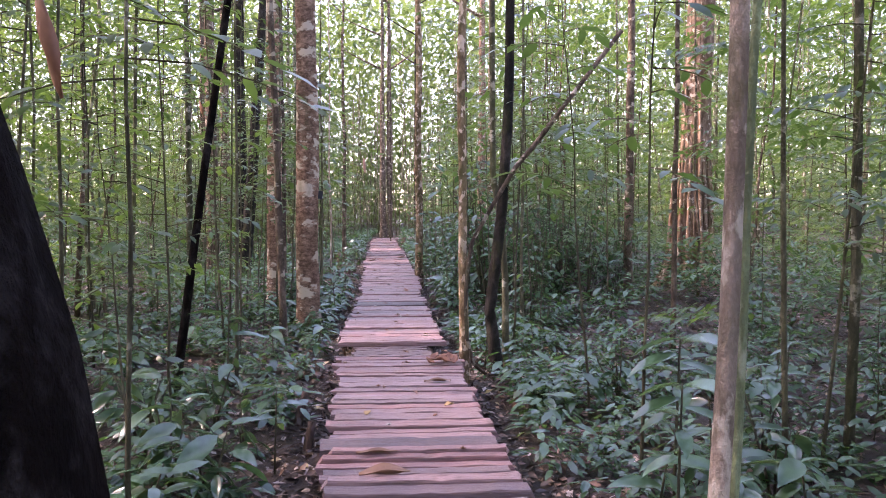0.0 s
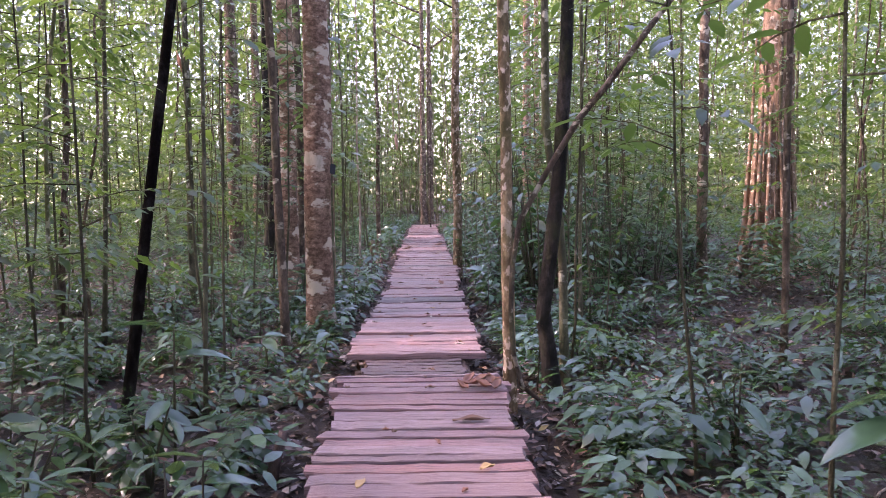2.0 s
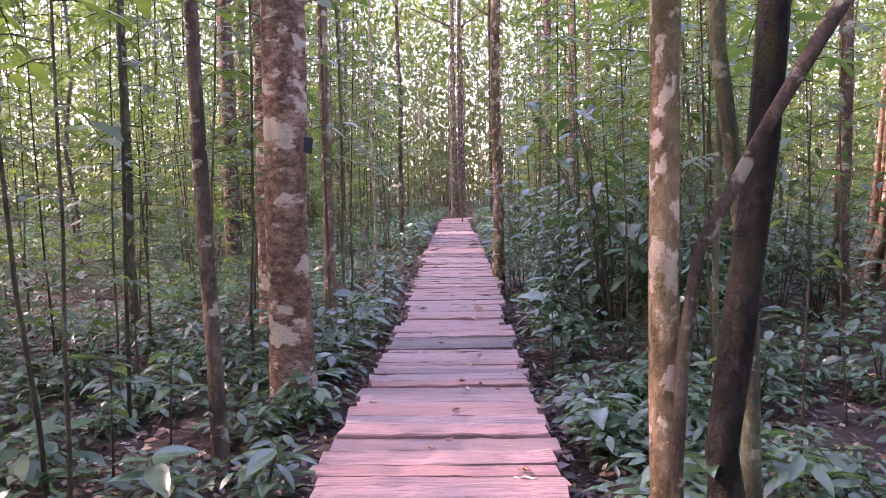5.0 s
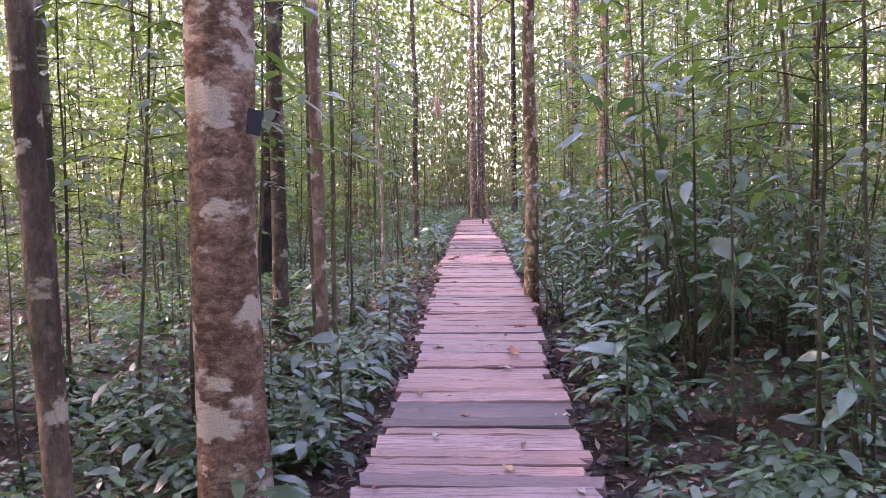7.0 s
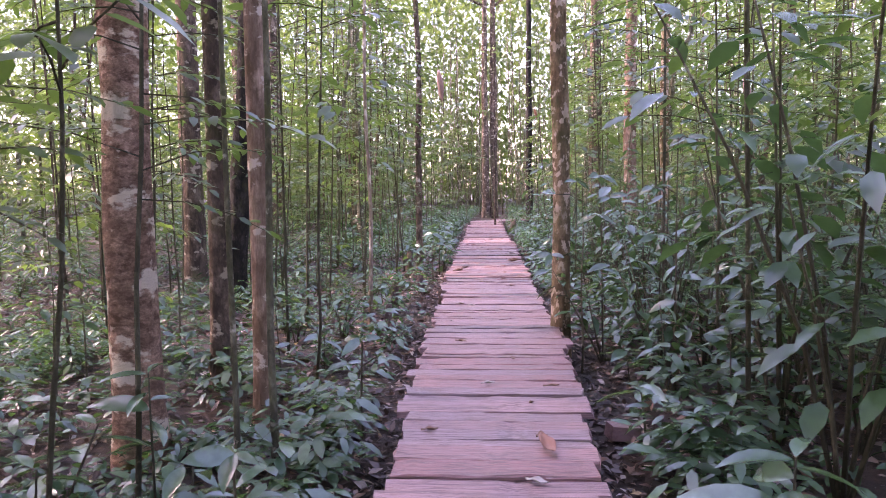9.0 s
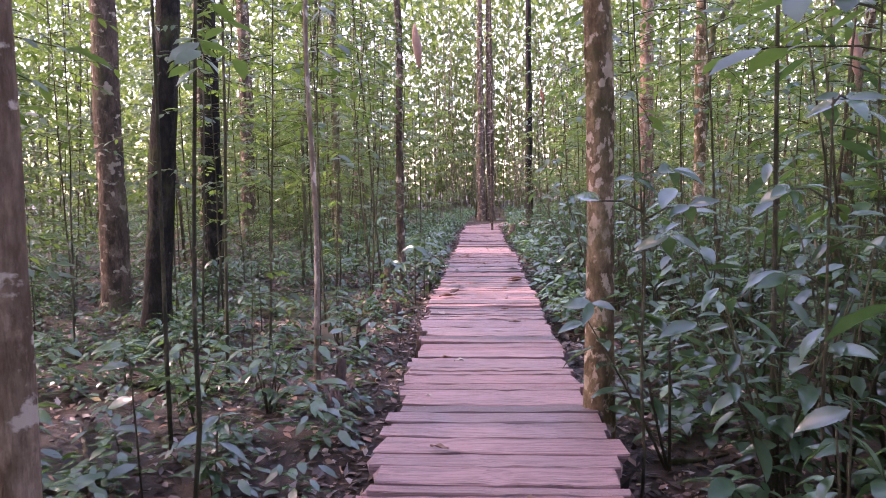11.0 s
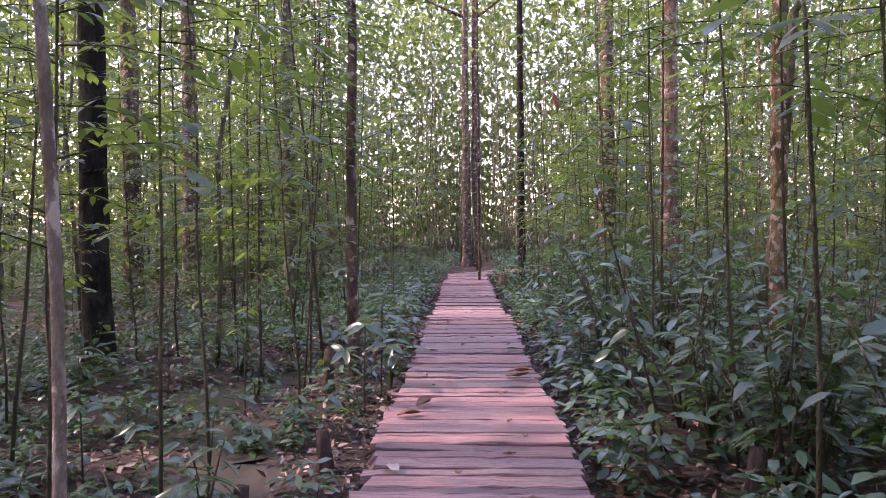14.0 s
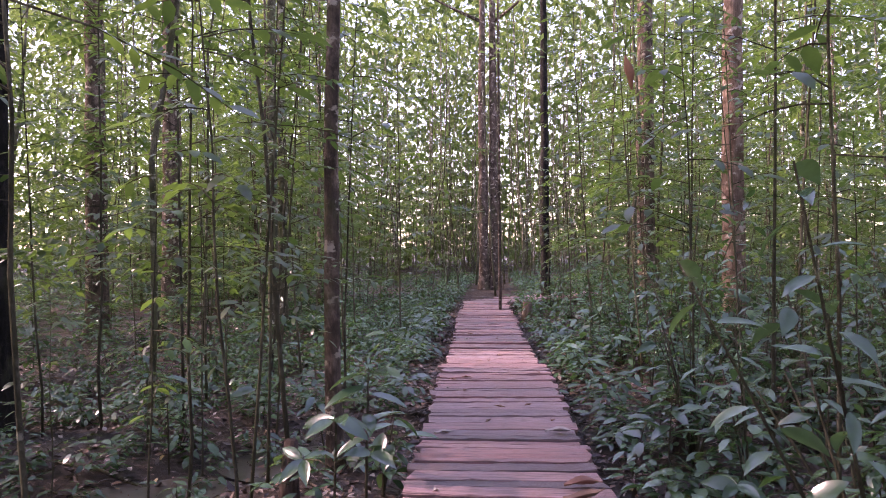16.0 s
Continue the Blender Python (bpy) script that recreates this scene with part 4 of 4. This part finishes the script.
def fallen_branch(x0, y0, x1, y1, r, bark, label="fallen dead branch lying in the leaf litter", name="fallen_branch"):
    pts = []
    for t in np.linspace(0, 1, 7):
        x, y = x0 + (x1 - x0) * t, y0 + (y1 - y0) * t
        b = 0.08 * noise.noise(Vector((x * 2, y * 2, 5)))
        pts.append((x + b, y - b, ground_z(x + b, y - b) + r * 0.7))
    ob = new(name, mesh_from(name, *tube_geometry(pts, [r, r, r * 0.95, r * 0.9, r * 0.8, r * 0.7, r * 0.5], 7, 0.3, x0), bark))
    tagged(ob, label, "branch")


fallen_branch(-2.5, 7.9, -1.6, 9.0, 0.07, BARK_BROWN, "fallen rotting log beside the boardwalk", "log")
fallen_branch(-2.1, 7.7, -1.45, 8.5, 0.04, BARK_BROWN)
fallen_branch(1.6, 5.0, 3.0, 5.6, 0.05, BARK_RED, "reddish fallen branch lying on dark mud")
fallen_branch(1.3, 4.6, 2.4, 4.5, 0.04, BARK_RED, "reddish fallen branch lying on dark mud")
for k in range(120):
    y = g_small.uniform(3, 34)
    x = centre(y) + g_small.choice([-1, 1]) * g_small.uniform(0.85, 3.6)
    a, ln = g_small.uniform(0, 3.14), g_small.uniform(0.3, 1.4)
    fallen_branch(x, y, x + math.copysign(abs(math.cos(a)) * ln, x - centre(y)), y + math.sin(a) * ln, g_small.uniform(0.006, 0.022), (BARK_BROWN, BARK_DARK, BARK_POLE)[k % 3])

block = new("wood_block", mesh_from("wood_block", [(x * (1 + 0.1 * z), y, z) for z in (-0.05, 0.045) for x, y in ((-0.1, -0.06), (0.1, -0.05), (0.11, 0.05), (-0.1, 0.06))], [(0, 3, 2, 1), (4, 5, 6, 7), (0, 1, 5, 4), (1, 2, 6, 5), (2, 3, 7, 6), (3, 0, 4, 7)], PLANK, False))
block.matrix_basis = pose(-0.2, 15.5, -0.2, 4, 8, 20)
tagged(block, "pinkish offcut of timber lying beside the boardwalk", "wood block")
plate = new("tree_tag", mesh_from("tree_tag", [(x, y, z) for y in (-0.004, 0.004) for x, z in ((-0.035, -0.06), (0.035, -0.065), (0.037, 0.055), (-0.033, 0.06))], [(0, 1, 2, 3), (7, 6, 5, 4), (0, 4, 5, 1), (1, 5, 6, 2), (2, 6, 7, 3), (3, 7, 4, 0)], SLATE, False))
plate.matrix_basis = pose(-1.82, 11.55, 1.77, 0, 6, 40)
tagged(plate, "small dark blue tag fixed to a pale trunk", "tag")


def buttress_roots():
    """Stringy roots running down the big red tree."""
    big = [o for o in scene.objects if o.get("label", "").startswith("huge buttressed")][0]
    for k in range(16):
        a = k * 0.393 + g_small.uniform(-0.15, 0.15)
        top = g_small.uniform(1.2, 6)
        r1 = 0.40 * (1 - 0.03 * top)
        pts = [(math.cos(a) * r, math.sin(a) * r, z) for r, z in ((0.95, 0.05), (0.72, 0.35), (0.54, 0.9), (0.43, 0.5 * top + 0.6), (r1 * 0.97, top + 0.8))]
        part("buttress_root", tube_geometry(pts, [0.09, 0.08, 0.06, 0.045, 0.02], 7, 0.3, k), BARK_RED, big)


buttress_roots()


def broad_shrub(x, y, h, n, leaf, seed, lean=(0, 0)):
    """A shrub with few large drooping leaves along its stems, each leaf by itself."""
    g = np.random.default_rng(seed)
    ob = new("broad_leaf_shrub")
    ob.location = (x, y, ground_z(x, y))
    for q in range(n):
        a = g.uniform(0, 6.283)
        hh = h * g.uniform(0.65, 1.0)
        out = 0.28 * h * g.uniform(0.4, 1)
        f = lambda t: Vector((math.cos(a) * out * t ** 1.4 + lean[0] * t, math.sin(a) * out * t ** 1.4 + lean[1] * t, -0.06 + hh * t))
        part("stem", tube_geometry([f(t) for t in (0, 0.25, 0.5, 0.75, 1)], [0.011, 0.01, 0.008, 0.006, 0.004], 5), TWIG, ob)
        m = int(6 + 5 * h)
        for j in range(m):
            t = 0.3 + 0.7 * (j + 1) / m
            lf = new("leaf", LEAF_MESHES[int(g.integers(0, 5))])
            lf.parent = ob
            k = leaf / 0.19 * g.uniform(0.7, 1.2)
            w = j * 2.4 + g.uniform(-0.4, 0.4)
            p = f(t) + Vector((math.cos(w), math.sin(w), 0)) * leaf * 0.35 * g.uniform(0, 1)
            lf.matrix_basis = Matrix.LocRotScale(p, Euler((g.normal(0, 0.3), g.uniform(-0.3, 0.7), w)), (k, k, k))
    return tagged(ob, "shrub with large bluish-green leaves beside the boardwalk", "shrub", "broad-leaved shrubs")


for x, y, h, n, lf, lean in ((0.3, 17.4, 1.5, 4, 0.21, (-0.2, -0.3)), (0.55, 18.7, 2.1, 5, 0.2, (-0.1, 0)), (1.0, 16.6, 1.5, 4, 0.2, (0, 0)), (1.1, 18.0, 1.9, 4, 0.2, (0, 0)), (-0.15, 18.0, 1.4, 2, 0.2, (-0.3, 0)),
                             (0.2, 16.2, 1.0, 3, 0.19, (0, 0)), (-1.75, 4.9, 0.75, 3, 0.22, (0, 0)), (-2.2, 5.6, 0.8, 4, 0.21, (0, 0)), (-1.6, 4.0, 0.6, 3, 0.22, (0, 0)), (1.35, 12.6, 0.9, 3, 0.2, (0, 0)),
                             (1.6, 6.9, 0.75, 4, 0.18, (-0.1, 0)), (2.0, 4.6, 0.8, 4, 0.2, (0, 0)), (2.3, 5.5, 0.9, 4, 0.19, (0, 0)), (-2.8, 13.2, 0.9, 4, 0.2, (0.1, 0)), (-2.2, 13.4, 0.7, 3, 0.2, (0, 0)),
                             (-2.75, 25.5, 0.7, 3, 0.22, (0, 0)), (-0.5, 25.6, 0.4, 2, 0.2, (0, 0)), (0.5, 24.8, 0.8, 4, 0.16, (0, 0)), (-0.2, 22.9, 2.3, 3, 0.17, (-0.5, 0)), (0.6, 22.3, 1.2, 4, 0.2, (0, 0)), (-3.3, 21.9, 0.7, 3, 0.18, (0, 0)), (-1.4, 4.6, 0.65, 3, 0.23, (0, 0)), (-1.9, 6.4, 0.7, 3, 0.22, (0, 0)), (-1.45, 5.6, 0.5, 2, 0.22, (0, 0)), (-1.6, 9.6, 0.5, 2, 0.2, (0, 0))):
    broad_shrub(x, y, h, n, lf, int(1000 + 13 * x + 7 * y), lean)



def whorled_sapling(x, y, h, whorls, seed):
    """A thin stem whose side twigs end in whorls of large leaves: (dx, dy, z, leaves, size, turn)."""
    g = np.random.default_rng(seed)
    ob = new("whorled_sapling")
    ob.location = (x, y, ground_z(x, y))
    zs = np.linspace(-0.06, h, 7)
    line = [(0.025 * noise.noise(Vector((seed, z * 2, 0))), 0.025 * noise.noise(Vector((seed, z * 2, 5))), z) for z in zs]
    part("stem", tube_geometry(line, [0.011 - 0.0065 * k / 6 for k in range(7)], 7, 0.1, seed), TWIG, ob)
    for dx, dy, z, count, size, turn in whorls:
        end = Vector((dx, dy, z))
        root = Vector((0, 0, z - 0.25 * end.xy.length))
        if end.xy.length > 0.05:
            part("twig", tube_geometry([root, root.lerp(end, 0.5) + Vector((0, 0, 0.03)), end], [0.006, 0.005, 0.004], 5), TWIG, ob)
        for k in range(count):
            lf = new("leaf", LEAF_MESHES[int(g.integers(0, 5))])
            lf.parent = ob
            q = size / 0.19 * g.uniform(0.8, 1.15)
            a = turn + (k - (count - 1) / 2) * 6.0 / max(count, 3) + g.normal(0, 0.15)
            lf.matrix_basis = Matrix.LocRotScale(end, Euler((0.75 * math.cos(a) + g.normal(0, 0.2), g.uniform(-0.3, 0.5), a)), (q, q, q))
    return tagged(ob, "thin sapling with whorls of large bluish-green leaves", "sapling", "whorled saplings beside the planks")


whorled_sapling(-0.38, 17.5, 1.85, ((-0.24, -0.12, 1.64, 2, 0.17, 3.4), (-0.05, -0.05, 1.75, 5, 0.16, 2.6), (0.15, 0.0, 1.8, 5, 0.16, 0.4), (0.12, -0.1, 1.45, 5, 0.16, 5.2), (-0.28, -0.1, 1.1, 5, 0.15, 3.3), (0.25, 0.1, 1.6, 5, 0.17, 0.2)), 5)
whorled_sapling(0.35, 16.9, 2.1, ((-0.2, -0.1, 1.7, 6, 0.16, 3.3), (0.1, 0.1, 2.1, 6, 0.17, 1.0), (-0.15, 0.1, 1.3, 5, 0.16, 2.6), (0.25, -0.1, 1.5, 6, 0.15, 5.6)), 6)
whorled_sapling(-1.85, 13.1, 0.75, ((0.0, 0.0, 0.75, 6, 0.15, 0.0), (0.2, -0.1, 0.6, 5, 0.14, 0.0), (-0.16, 0.05, 0.55, 5, 0.14, 3.0)), 7)
whorled_sapling(-1.95, 15.5, 0.7, ((0.0, 0.0, 0.7, 6, 0.15, 0.5), (0.15, 0.1, 0.55, 4, 0.14, 0.4), (-0.12, 0.1, 0.5, 4, 0.14, 2.8)), 8)
whorled_sapling(-2.75, 24.2, 0.85, ((0.0, 0.0, 0.85, 7, 0.22, 0.5), (0.2, 0.05, 0.65, 5, 0.2, 0.4), (-0.2, 0.05, 0.6, 5, 0.2, 2.8)), 9)
whorled_sapling(-0.45, 24.6, 0.45, ((0.0, 0.0, 0.45, 7, 0.19, 0.5), (0.15, -0.05, 0.35, 4, 0.17, 0.4)), 10)
stake(-1.95, 38.6, 0.5, 0.13, 0.02, BARK_BROWN, "short cut stump beside the boardwalk's bend")

first_trunk = [o for o in scene.objects if o.get("label", "").startswith("thick dark trunk")][0]
part("creeper", tube_geometry([(-0.12, -0.32, 1.55), (0.02, -0.33, 1.68), (0.14, -0.3, 1.86), (0.22, -0.24, 2.0)], [0.008, 0.008, 0.007, 0.006], 6, 0.3, 1.0), PALE_BARK_FLAKE, first_trunk, "pale creeper stem on the bark")
